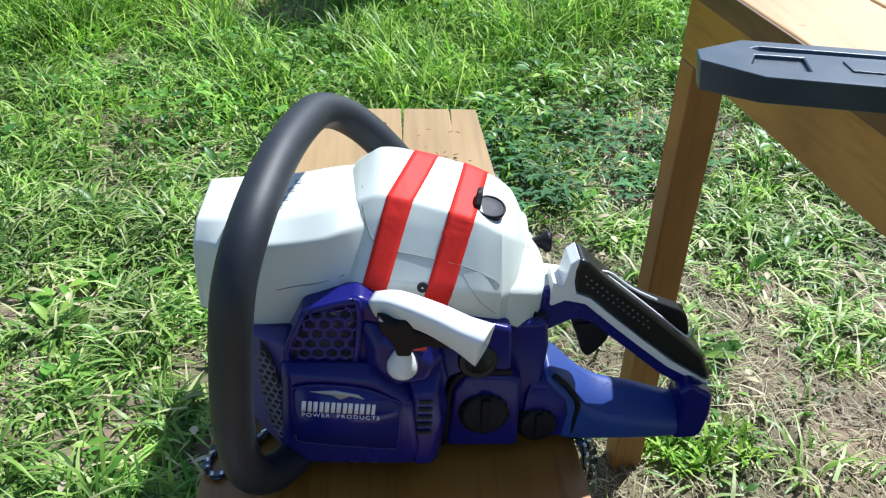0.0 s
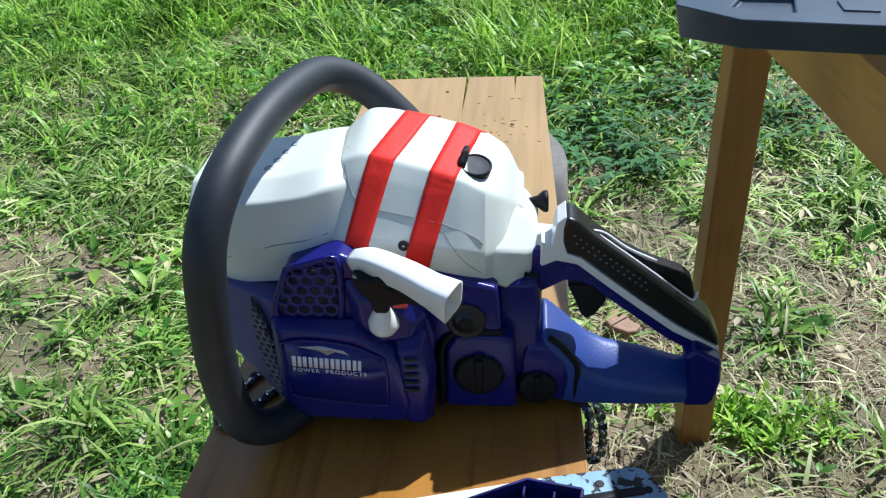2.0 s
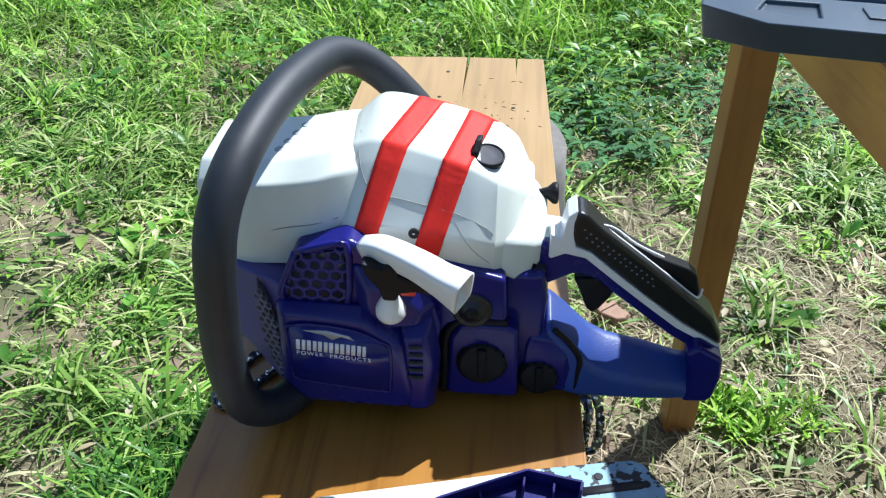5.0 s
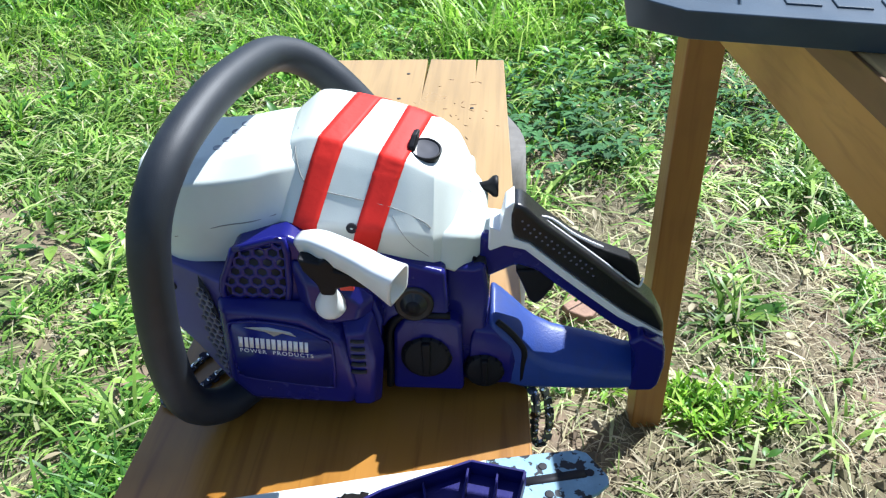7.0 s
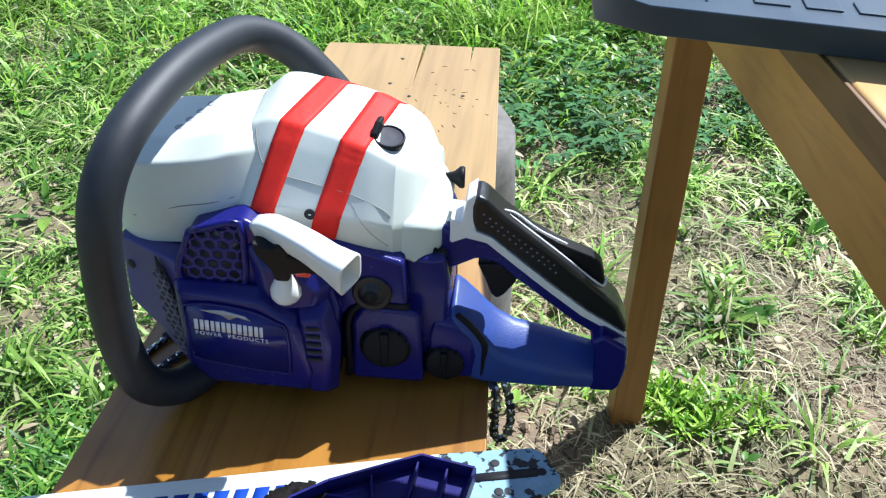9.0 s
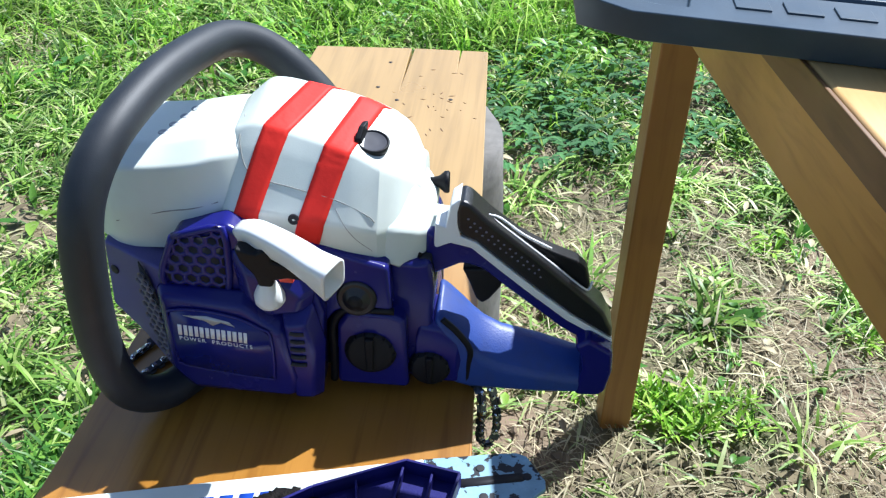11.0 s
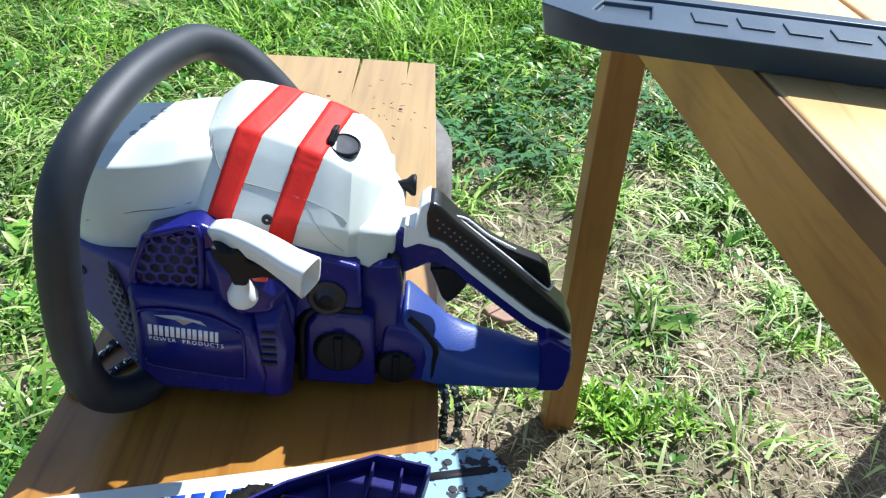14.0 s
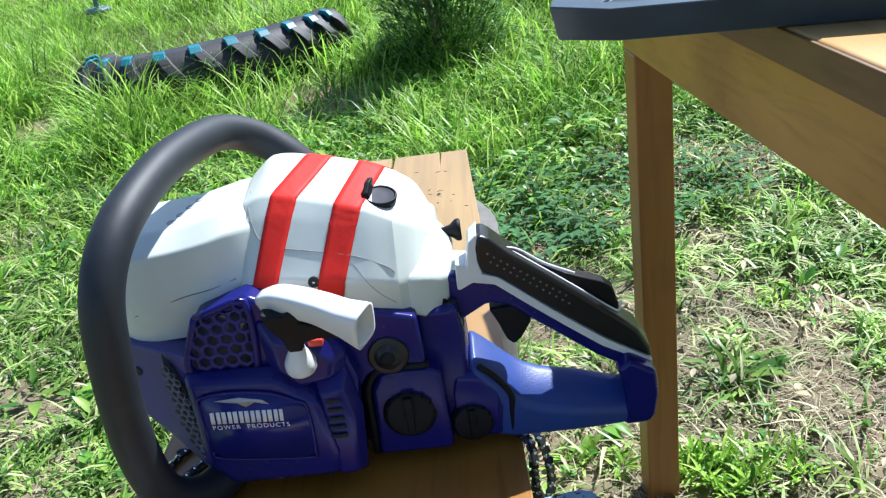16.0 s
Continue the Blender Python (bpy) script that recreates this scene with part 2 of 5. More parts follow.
G_BUSH = foliage("bush_leaf", [(0.03, 0.085, 0.02), (0.06, 0.15, 0.03), (0.11, 0.25, 0.045), (0.20, 0.36, 0.08)], 0.5, 0.3)
# dark leaf colour that carries the shade on the ground past the bench
G_SHADED = foliage("shaded_weed_leaf", [(0.03, 0.10, 0.03), (0.055, 0.17, 0.05), (0.10, 0.25, 0.075)], 0.7, 0.25)


def soil():
    m = material("soil", (0.30, 0.215, 0.145), 0.95, vary=0.5, vary_scale=5.0, bump=1.0, bump_scale=70, dark=(0.10, 0.082, 0.052), dirt=0.85, dirt_color=(0.075, 0.09, 0.032), dirt_scale=2.2, dirt_edge=(0.42, 0.66))
    return m


SOIL = soil()

# ---- builders ----
BASE = {}


def thing(name, at, label, category, group="", kind=""):
    e = new(name)
    e.location = at
    BASE[e] = Vector(at)
    return tagged(e, label, category, group, kind)


def part(name, bm, mat, parent=None, label="", bevel=0.0, segs=2, smooth=True):
    """Links a bmesh given in world places as one mesh under a thing or a part."""
    base = BASE.get(parent, Vector((0, 0, 0)))
    bmesh.ops.translate(bm, verts=bm.verts, vec=-base)
    bmesh.ops.recalc_face_normals(bm, faces=bm.faces)
    me = bpy.data.meshes.new(name)
    bm.to_mesh(me)
    bm.free()
    me.materials.append(mat)
    ob = new(name, me)
    if parent is not None:
        ob.parent = parent
    BASE[ob] = base
    if label:
        ob["label"] = label
    if smooth:
        me.polygons.foreach_set("use_smooth", [True] * len(me.polygons))
    if bevel:
        b = ob.modifiers.new("edges", "BEVEL")
        b.width, b.segments, b.limit_method, b.angle_limit = bevel, segs, "ANGLE", radians(24)
        b.harden_normals = True
    return ob


def prism(points, vec, bm=None):
    """Flat outline (3D points) pushed along vec."""
    bm = bm or bmesh.new()
    vec = Vector(vec)
    a = [bm.verts.new(p) for p in points]
    b = [bm.verts.new(Vector(p) + vec) for p in points]
    bm.faces.new(a)
    bm.faces.new(b[::-1])
    for i in range(len(a)):
        j = (i + 1) % len(a)
        bm.faces.new((a[i], b[i], b[j], a[j]))
    return bm


def side(poly, y0, y1, bm=None):
    """Side-view outline (x, z) between two depths."""
    return prism([(x, y0, z) for x, z in poly], (0, y1 - y0, 0), bm)


def flat(poly, z0, z1, bm=None):
    """Plan outline (x, y) between two heights."""
    return prism([(x, y, z0) for x, y in poly], (0, 0, z1 - z0), bm)


def box(c, size, rot=0.0, bm=None):
    cs, sn = math.cos(radians(rot)), math.sin(radians(rot))
    hx, hy = size[0] / 2, size[1] / 2
    p = [(c[0] + cs * x - sn * y, c[1] + sn * x + cs * y) for x, y in ((-hx, -hy), (hx, -hy), (hx, hy), (-hx, hy))]
    return flat(p, c[2] - size[2] / 2, c[2] + size[2] / 2, bm)


def loft(rings, bm=None, caps=True, closed=True):
    bm = bm or bmesh.new()
    vs = [[bm.verts.new(p) for p in r] for r in rings]
    n = len(rings[0])
    for a, b in zip(vs, vs[1:]):
        for i in range(n if closed else n - 1):
            j = (i + 1) % n
            bm.faces.new((a[i], a[j], b[j], b[i]))
    if caps:
        bm.faces.new(vs[0][::-1])
        bm.faces.new(vs[-1])
    return bm


def curve_points(pts, steps):
    """Catmull-Rom through pts."""
    p = [Vector(q) for q in pts]
    p = [2 * p[0] - p[1]] + p + [2 * p[-1] - p[-2]]
    out = []
    for i in range(1, len(p) - 2):
        for k in range(steps):
            t = k / steps
            a, b, c, d = p[i - 1:i + 3]
            out.append(0.5 * (2 * b + (c - a) * t + (2 * a - 5 * b + 4 * c - d) * t * t + (3 * b - a - 3 * c + d) * t ** 3))
    return out + [p[-2]]


def tube(pts, radius, n=16, steps=8, bm=None, squash=1.0):
    path = curve_points(pts, steps) if steps else [Vector(p) for p in pts]
    rings, up = [], Vector((0.13, 0.31, 0.94))
    for i, p in enumerate(path):
        d = (path[min(i + 1, len(path) - 1)] - path[max(i - 1, 0)]).normalized()
        u = (up - d * up.dot(d)).normalized()
        up, v = u, d.cross(u)
        r = radius(i / (len(path) - 1)) if callable(radius) else radius
        rings.append([p + r * (math.cos(a) * u + squash * math.sin(a) * v) for a in (2 * math.pi * k / n for k in range(n))])
    return loft(rings, bm)


def lathe(c, axis, profile, n=24, bm=None):
    """Profile of (along, radius) turned round an axis through c."""
    axis = Vector(axis).normalized()
    u = axis.orthogonal().normalized()
    v = axis.cross(u)
    c = Vector(c)
    return loft([[c + axis * h + r * (math.cos(a) * u + math.sin(a) * v) for a in (2 * math.pi * k / n for k in range(n))] for h, r in profile], bm)


def inside(poly, x, y):
    hit = False
    for (x0, y0), (x1, y1) in zip(poly, poly[1:] + poly[:1]):
        if (y0 > y) != (y1 > y) and x < x0 + (y - y0) / (y1 - y0) * (x1 - x0):
            hit = not hit
    return hit


def honeycomb(origin, u, v, n, poly, pitch, hole, depth):
    """Plate of six-sided cells with real holes, over the outline poly in (u, v) metres."""
    bm = bmesh.new()
    o, u, v, n = Vector(origin), Vector(u), Vector(v), Vector(n)
    xs, ys = [p[0] for p in poly], [p[1] for p in poly]
    rad, row, j = pitch / math.sqrt(3), 0, min(ys) - pitch
    while j < max(ys) + pitch:
        i = min(xs) - pitch + (pitch / 2 if row % 2 else 0)
        while i < max(xs) + pitch:
            if inside(poly, i, j):
                rings = []
                for r, d in ((rad, 0.0), (rad * hole, 0.0), (rad * hole * 0.93, -depth)):
                    rings.append([bm.verts.new(o + u * (i + r * math.sin(a)) + v * (j + r * math.cos(a)) + n * d) for a in (math.pi / 3 * k for k in range(6))])
                for a, b in zip(rings, rings[1:]):
                    for k in range(6):
                        bm.faces.new((a[k], a[(k + 1) % 6], b[(k + 1) % 6], b[k]))
            i += pitch
        j += pitch * 0.866
        row += 1
    return bm


def lettering(name, words, size, m, mat, parent, depth=0.0002):
    """Words in the built-in font as a mesh."""
    cu = bpy.data.curves.new(name, "FONT")
    cu.body, cu.size, cu.extrude, cu.align_x, cu.align_y = words, size, depth, "LEFT", "CENTER"
    cu.space_character = 1.25
    tmp = bpy.data.objects.new(name, cu)
    scene.collection.objects.link(tmp)
    me = bpy.data.meshes.new_from_object(tmp.evaluated_get(bpy.context.evaluated_depsgraph_get()))
    bpy.data.objects.remove(tmp)
    bpy.data.curves.remove(cu)
    me.transform(Matrix.Translation(-BASE.get(parent, Vector())) @ m)
    me.materials.clear()
    me.materials.append(mat)
    ob = new(name, me)
    ob.parent = parent
    return ob


# ---- ground ----
def ground_height(x, y):
    rise = 0.0 if y < 2.0 else 0.035 * (min(y, 7.0) - 2.0)
    return rise + 0.012 * noise.noise(Vector((x * 1.7, y * 1.7, 0.3))) + 0.006 * noise.noise(Vector((x * 6, y * 6, 4)))


def build_ground():
    bm = bmesh.new()
    steps = [-400, -150, -60, -25, -12] + [-7 + 0.14 * k for k in range(86)] + [6, 9, 15, 30, 80, 200, 400]
    ys = [-400, -100, -25, -8, -3, -1] + [-0.2 + 0.12 * k for k in range(85)] + [11, 13, 17, 25, 45, 90, 200, 420]
    grid = [[bm.verts.new((x, y, ground_height(x, y))) for x in steps] for y in ys]
    for a, b in zip(grid, grid[1:]):
        for i in range(len(steps) - 1):
            bm.faces.new((a[i], a[i + 1], b[i + 1], b[i]))
    return tagged(part("ground", bm, SOIL), "brown garden soil under patchy mown grass", "ground", kind="structure")


build_ground()


def blades(name, base, heading, length, width, lean, mat, label, category, curl=0.6):
    """Many grass blades in one mesh: base (n, 3), heading in radians, lean 0 upright to 1 lying."""
    n = len(base)
    d = np.stack([np.cos(heading), np.sin(heading), 0 * heading], 1)
    s = np.stack([-np.sin(heading), np.cos(heading), 0 * heading], 1)
    a0 = lean * 1.35
    verts = np.zeros((n, 7, 3))
    p, ang = base.copy(), a0.copy()
    seg = length / 3
    for k, w in enumerate((1.0, 0.85, 0.55)):
        half = (width * w / 2)[:, None] * s
        verts[:, 2 * k], verts[:, 2 * k + 1] = p - half, p + half
        p = p + seg[:, None] * (np.sin(ang)[:, None] * d + np.cos(ang)[:, None] * np.array([0, 0, 1.0]))
        p[:, 2] = np.maximum(p[:, 2], base[:, 2] + 0.003)
        ang = np.minimum(ang + curl * (0.3 + 0.9 * np.random.rand(n)), 1.75)
    verts[:, 6] = p
    idx = np.arange(n)[:, None] * 7
    tris = np.concatenate([idx + np.array(q) for q in ((0, 1, 3), (0, 3, 2), (2, 3, 5), (2, 5, 4), (4, 5, 6))], 1).reshape(-1)
    me = bpy.data.meshes.new(name)
    me.vertices.add(n * 7)
    me.vertices.foreach_set("co", verts.reshape(-1))
    me.loops.add(n * 15)
    me.loops.foreach_set("vertex_index", tris.astype(np.int32))
    me.polygons.add(n * 5)
    me.polygons.foreach_set("loop_start", np.arange(n * 5, dtype=np.int32) * 3)
    me.polygons.foreach_set("use_smooth", np.ones(n * 5, dtype=bool))
    me.update()
    me.materials.append(mat)
    return tagged(new(name, me), label, category, kind="stuff")


def lumps(x, y, scale, seed):
    """Smooth random field in 0..1 for patches."""
    rs = np.random.RandomState(seed)
    out = np.zeros_like(x)
    for _ in range(7):
        a, k, ph = rs.rand() * 6.28, scale * (0.5 + rs.rand() * 1.3), rs.rand() * 6.28
        out += np.sin((x * np.cos(a) + y * np.sin(a)) * k + ph)
    return 0.5 + out / 7


def heights(x, y):
    z = np.where(y < 2.0, 0.0, 0.035 * (np.minimum(y, 7.0) - 2.0))
    return z - 0.008


def scatter(count, x0, x1, y0, y1, keep):
    x, y = np.random.uniform(x0, x1, count), np.random.uniform(y0, y1, count)
    ok = np.random.rand(count) < keep(x, y)
    x, y = x[ok], y[ok]
    return x, y, np.stack([x, y, heights(x, y)], 1)


def tufts(centres, per, spread):
    """Blade roots and headings fanning out of tuft centres."""
    n = len(centres) * per
    c = np.repeat(centres, per, 0)
    a = np.random.rand(n) * 6.283
    r = spread * np.sqrt(np.random.rand(n))
    c = c + np.stack([r * np.cos(a), r * np.sin(a), 0 * a], 1)
    return c, a + np.random.normal(0, 0.7, n)


def bare(x, y):
    """Worn soil between bench and table leg."""
    d = np.minimum(np.hypot((x - 0.50) / 0.20, (y - 1.33) / 0.11), np.hypot((x - 0.80) / 0.36, (y - 1.31) / 0.15))
    d = np.minimum(d, np.hypot((x - 0.95) / 0.22, (y - 2.5) / 0.12))
    d = np.minimum(d, np.hypot((x + 0.27) / 0.13, (y - 1.52) / 0.12))
    return np.clip(1.3 - d, 0, 0.75) * (0.55 + 0.75 * lumps(x, y, 22.0, 12))


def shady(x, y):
    """Patch beside the bench where dense deep green grass imitates its shade."""
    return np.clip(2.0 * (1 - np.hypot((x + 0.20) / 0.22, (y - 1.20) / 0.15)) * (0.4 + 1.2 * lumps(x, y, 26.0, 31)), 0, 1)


def lushness(x, y):
    """Greener to the far side and beside the bench, worn near the table leg."""
    side_of = np.clip(x - 0.25, -0.5, 0.8)
    g = 0.50 + 0.36 * (y - 1.8) - 0.32 * side_of + 1.5 * (lumps(x, y, 8.0, 3) - 0.5) + 1.1 * (lumps(x, y, 21.0, 4) - 0.5)
    g = g - 0.40 * np.exp(-((x - 0.85) / 0.45) ** 2 - ((y - 1.38) / 0.28) ** 2)
    return np.clip(g, 0.03, 1.0)


def clumping(x, y):
    """Height of the sward from hollow to tussock."""
    return np.clip(0.35 + 1.5 * (lumps(x, y, 30.0, 41) - 0.28) + 0.9 * (lumps(x, y, 11.0, 42) - 0.5), 0.25, 1.7)


def build_grass():
    rnd = np.random.rand
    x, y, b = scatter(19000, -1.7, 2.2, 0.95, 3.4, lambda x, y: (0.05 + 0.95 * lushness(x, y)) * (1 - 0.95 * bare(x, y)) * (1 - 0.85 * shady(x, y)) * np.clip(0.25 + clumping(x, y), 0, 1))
    size = clumping(x, y) * (0.65 + 0.5 * rnd(len(x)))
    b, h = tufts(b, 9, 0.014)
    n = len(b)
    big = np.repeat(size, 9)
    blades("grass", b, h, (0.035 + 0.085 * rnd(n)) * big, (0.0034 + 0.0056 * rnd(n) ** 1.3) * (0.75 + 0.35 * big), 0.25 + 0.62 * rnd(n), G_GREEN,
           "short mown green grass around the bench", "grass", curl=0.9)
    x, y, b = scatter(26000, -1.7, 2.0, 0.95, 3.0, lambda x, y: (0.15 + 0.6 * lushness(x, y)) * (1 - 0.9 * bare(x, y)) * np.where(x > 0.4, 0.7, np.where((x < 0.1) & (y < 1.7), 0.35, 1.0)))
    n = len(x)
    b[:, 2] += 0.008 + 0.03 * rnd(n) * clumping(x, y)
    blades("cut_grass", b, rnd(n) * 6.283, 0.03 + 0.07 * rnd(n), 0.003 + 0.005 * rnd(n), 0.75 + 0.3 * rnd(n), G_PALE,
           "pale wilting cut grass lying on the lawn", "grass", curl=0.35)
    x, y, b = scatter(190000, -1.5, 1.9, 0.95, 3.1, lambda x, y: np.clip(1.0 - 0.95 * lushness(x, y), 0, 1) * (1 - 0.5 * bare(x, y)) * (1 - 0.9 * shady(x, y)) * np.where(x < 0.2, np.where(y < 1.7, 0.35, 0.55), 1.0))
    n = len(x)
    b[:, 2] += 0.002 + 0.022 * rnd(n) ** 2
    blades("dry_grass", b, rnd(n) * 6.283, 0.014 + 0.060 * rnd(n) ** 2.0, 0.0009 + 0.0030 * rnd(n) ** 2.4, 0.72 + 0.33 * rnd(n), G_DRY,
           "dry straw-coloured cuttings lying on the soil", "dry grass", curl=0.55)
    x, y, b = scatter(115000, -3.2, 2.3, 2.15, 6.0, lambda x, y: np.clip(0.12 + (y - 2.25) * 0.9, 0, 1) * np.clip(1.7 * lumps(x, y, 7.0, 8) - 0.25, 0.28, 1))
    n = len(x)
    blades("tall_grass", b, rnd(n) * 6.283, (0.10 + 0.18 * rnd(n)) * np.clip(0.55 + 0.45 * (y - 2.5), 0.5, 1.15) * (0.45 + 0.95 * lumps(x, y, 9.0, 9)), 0.004 + 0.0062 * rnd(n) ** 1.4, 0.10 + 0.5 * rnd(n), G_LUSH,
           "taller lush green grass behind the bench", "grass")
    # deeper green blades that darken the ground like the bench's cast shade
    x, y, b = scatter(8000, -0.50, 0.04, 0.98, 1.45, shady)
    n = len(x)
    blades("shade_grass", b, rnd(n) * 6.283, 0.04 + 0.07 * rnd(n), 0.004 + 0.007 * rnd(n), 0.2 + 0.55 * rnd(n), G_WEED, "dense deep green grass put in for the shade beside the bench", "grass")
    x, y, b = scatter(80000, -9.0, 4.5, 6.0, 14.0, lambda x, y: 0.4 + 0.6 * lumps(x, y, 2.5, 5))
    n = len(x)
    blades("meadow_grass", b, rnd(n) * 6.283, 0.10 + 0.13 * rnd(n), 0.010 + 0.012 * rnd(n), 0.3 + 0.5 * rnd(n), G_LUSH, "far meadow grass in full sun", "grass")
    x, y, b = scatter(95000, -9.0, 9.0, -8.0, 6.0, lambda x, y: 1.0 * ((np.abs(x - 0.2) > 1.8) | (y < 0.9)) * (0.35 + 0.65 * lumps(x, y, 2.2, 15)) * ((y < 2.4) | (x > 2.2) | (x < -3.3)))
    n = len(x)
    blades("lawn_grass", b, rnd(n) * 6.283, 0.06 + 0.10 * rnd(n), 0.014 + 0.02 * rnd(n), 0.4 + 0.5 * rnd(n), G_GREEN, "mown lawn grass round the garden table", "grass")
    x, y, b = scatter(30000, -28.0, 16.0, 14.0, 45.0, lambda x, y: 1 + 0 * x)
    n = len(x)
    blades("distant_grass", b, rnd(n) * 6.283, 0.15 + 0.2 * rnd(n), 0.05 + 0.06 * rnd(n), 0.4 + 0.4 * rnd(n), G_LUSH, "distant meadow grass", "grass")


build_grass()


def leaf_mesh(leaves, mat, name, label, category, kind="stuff"):
    """Leaves as folded six-point blades: (base, heading, rise, length, width)."""
    verts, faces = [], []
    for (bx, by, bz), h, rise, ln, w in leaves:
        d = Vector((math.cos(h) * math.cos(rise), math.sin(h) * math.cos(rise), math.sin(rise)))
        s = Vector((-math.sin(h), math.cos(h), 0))
        up = s.cross(d) * -1
        if up.z < 0:
            up = -up
        i, b = len(verts), Vector((bx, by, bz))
        droop = Vector((0, 0, -0.22 * ln))
        for t, k in ((0.0, 0.12), (0.35, 1.0), (0.7, 0.75)):
            c = b + d * ln * t + droop * t * t
            verts += [tuple(c - s * w * k / 2 + up * w * 0.16 * k), tuple(c), tuple(c + s * w * k / 2 + up * w * 0.16 * k)]
        verts.append(tuple(b + d * ln + droop))
        for k in (0, 3):
            faces += [(i + k, i + k + 1, i + k + 4, i + k + 3), (i + k + 1, i + k + 2, i + k + 5, i + k + 4)]
        faces += [(i + 6, i + 7, i + 9), (i + 7, i + 8, i + 9)]
    me = bpy.data.meshes.new(name)
    me.from_pydata(verts, [], faces)
    me.polygons.foreach_set("use_smooth", [True] * len(faces))
    me.materials.append(mat)
    return tagged(new(name, me), label, category, kind=kind)


def rosette(x, y, count, ln, w, spread=0.02, rise=(0.25, 1.0), z=None):
    out = []
    for _ in range(count):
        r, a = spread * random.random(), random.random() * 6.283
        zz = float(heights(np.array([x]), np.array([y]))[0]) + 0.008 if z is None else z
        out.append(((x + r * math.cos(a), y + r * math.sin(a), zz + 0.02 * random.random()), a + random.uniform(-0.6, 0.6), random.uniform(*rise), ln * random.uniform(0.55, 1.2), w * random.uniform(0.6, 1.25)))
    return out


def build_weeds():
    lv = []
    for _ in range(1700):
        x, y = random.uniform(-1.6, 1.9), random.uniform(1.0, 3.3)
        g = float(lushness(np.array([x]), np.array([y]))[0]) * (1.0 if x < 0.4 else 0.6)
        if random.random() < g * 0.9 * (1 - float(bare(np.array([x]), np.array([y]))[0])):
            k = random.choice((0.5, 0.7, 0.9, 1.1, 1.5))
            lv += rosette(x, y, random.randint(4, 10), 0.042 * k, 0.016 * k, 0.035, (0.0, 0.9))
    leaf_mesh(lv, G_WEED, "broadleaf_weeds", "low broad-leaved green weeds in the grass", "weeds")
    lv = []
    for _ in range(800):
        x, y = random.uniform(-2.6, 2.0), random.uniform(2.35, 4.2)
        if float(lumps(np.array([x]), np.array([y]), 6.0, 61)[0]) < 0.42:
            continue
        z = float(heights(np.array([x]), np.array([y]))[0])
        k = random.choice((0.7, 0.9, 1.2))
        lv += rosette(x, y, random.randint(7, 14), 0.048 * k, 0.019 * k, 0.06, (0.1, 1.1))
        if random.random() < 0.6:
            lv += rosette(x, y, 8, 0.040 * k, 0.018 * k, 0.06, (-0.1, 0.6), z=z + 0.08)
    leaf_mesh(lv, G_WEED, "tall_weeds", "leafy green weeds behind the bench", "weeds")
    lv = []
    for cx, cy, rad, k in ((0.645, 1.435, 0.080, 58), (0.985, 1.645, 0.045, 14), (0.42, 1.47, 0.05, 10), (0.86, 1.90, 0.05, 9)):
        for _ in range(k):
            a, r = random.random() * 6.283, rad * random.random() ** 0.6
            lv += rosette(cx + 1.35 * r * math.cos(a), cy + 0.8 * r * math.sin(a), 8, 0.036, 0.0062, 0.014, (0.1, 1.3))
    leaf_mesh(lv, G_LUSH, "weed_clump", "bright green weed clump beside the table leg", "weeds")
    # dark leaves put in for a patch of shade whose caster is unseen
    lv = []
    for _ in range(26):
        x, y = random.gauss(0.53, 0.18), random.gauss(2.43, 0.13)
        for k in range(5):
            h = random.random() * 6.283
            for j in range(6):
                t = 0.02 + 0.02 * j
                lv.append(((x + t * math.cos(h), y + t * math.sin(h), 0.03 + 0.012 * j), h + (0.9 if j % 2 else -0.9), 0.25, 0.05 - 0.004 * j, 0.012))
    leaf_mesh(lv, G_SHADED, "shade_weeds", "feathery weeds coloured dark for the shade between bench and table", "weeds")


build_weeds()


# ---- bench ----
def build_bench():
    b = thing("bench", (0.14, 1.2, 0.0), "varnished wooden plank bench, scuffed, with a cracked far end", "bench")
    # right half, left half, with the drying crack at the far end
    pts = [(-0.062, 0.30), (0.342, 0.30), (0.317, 0.94), (0.281, 1.793), (0.2375, 1.793), (0.236, 1.74), (0.2345, 1.793), (0.158, 1.793), (0.1545, 1.66), (0.153, 1.793), (-0.006, 1.785), (-0.041, 0.86)]
    part("seat_plank", flat(pts, 0.405, 0.45), BENCH_WOOD, b, bevel=0.004)
    for x, y in ((0.126, 1.732), (0.12, 1.64), (0.235, 1.61), (0.29, 1.655), (0.155, 1.60)):
        part("nail_head", lathe((x, y, 0.4492), (0, 0, 1), [(0, 0.0035), (0.0012, 0.0032), (0.0016, 0.001)], 10), CAVITY, b)
    rs = random.Random(5)
    for _ in range(24):
        x, y, a, ln = rs.gauss(0.215, 0.028), rs.gauss(1.60, 0.045), rs.uniform(-1.2, 1.2), rs.uniform(0.0015, 0.0055)
        c, n = Vector((math.cos(a), math.sin(a), 0)) * ln, Vector((-math.sin(a), math.cos(a), 0)) * 0.0011
        p = Vector((x, y, 0.4499))
        part("scuff", prism([p - c, p + n, p + c, p - n], (0, 0, 0.0005)), EDGE_WOOD, b)
    return b


build_bench()


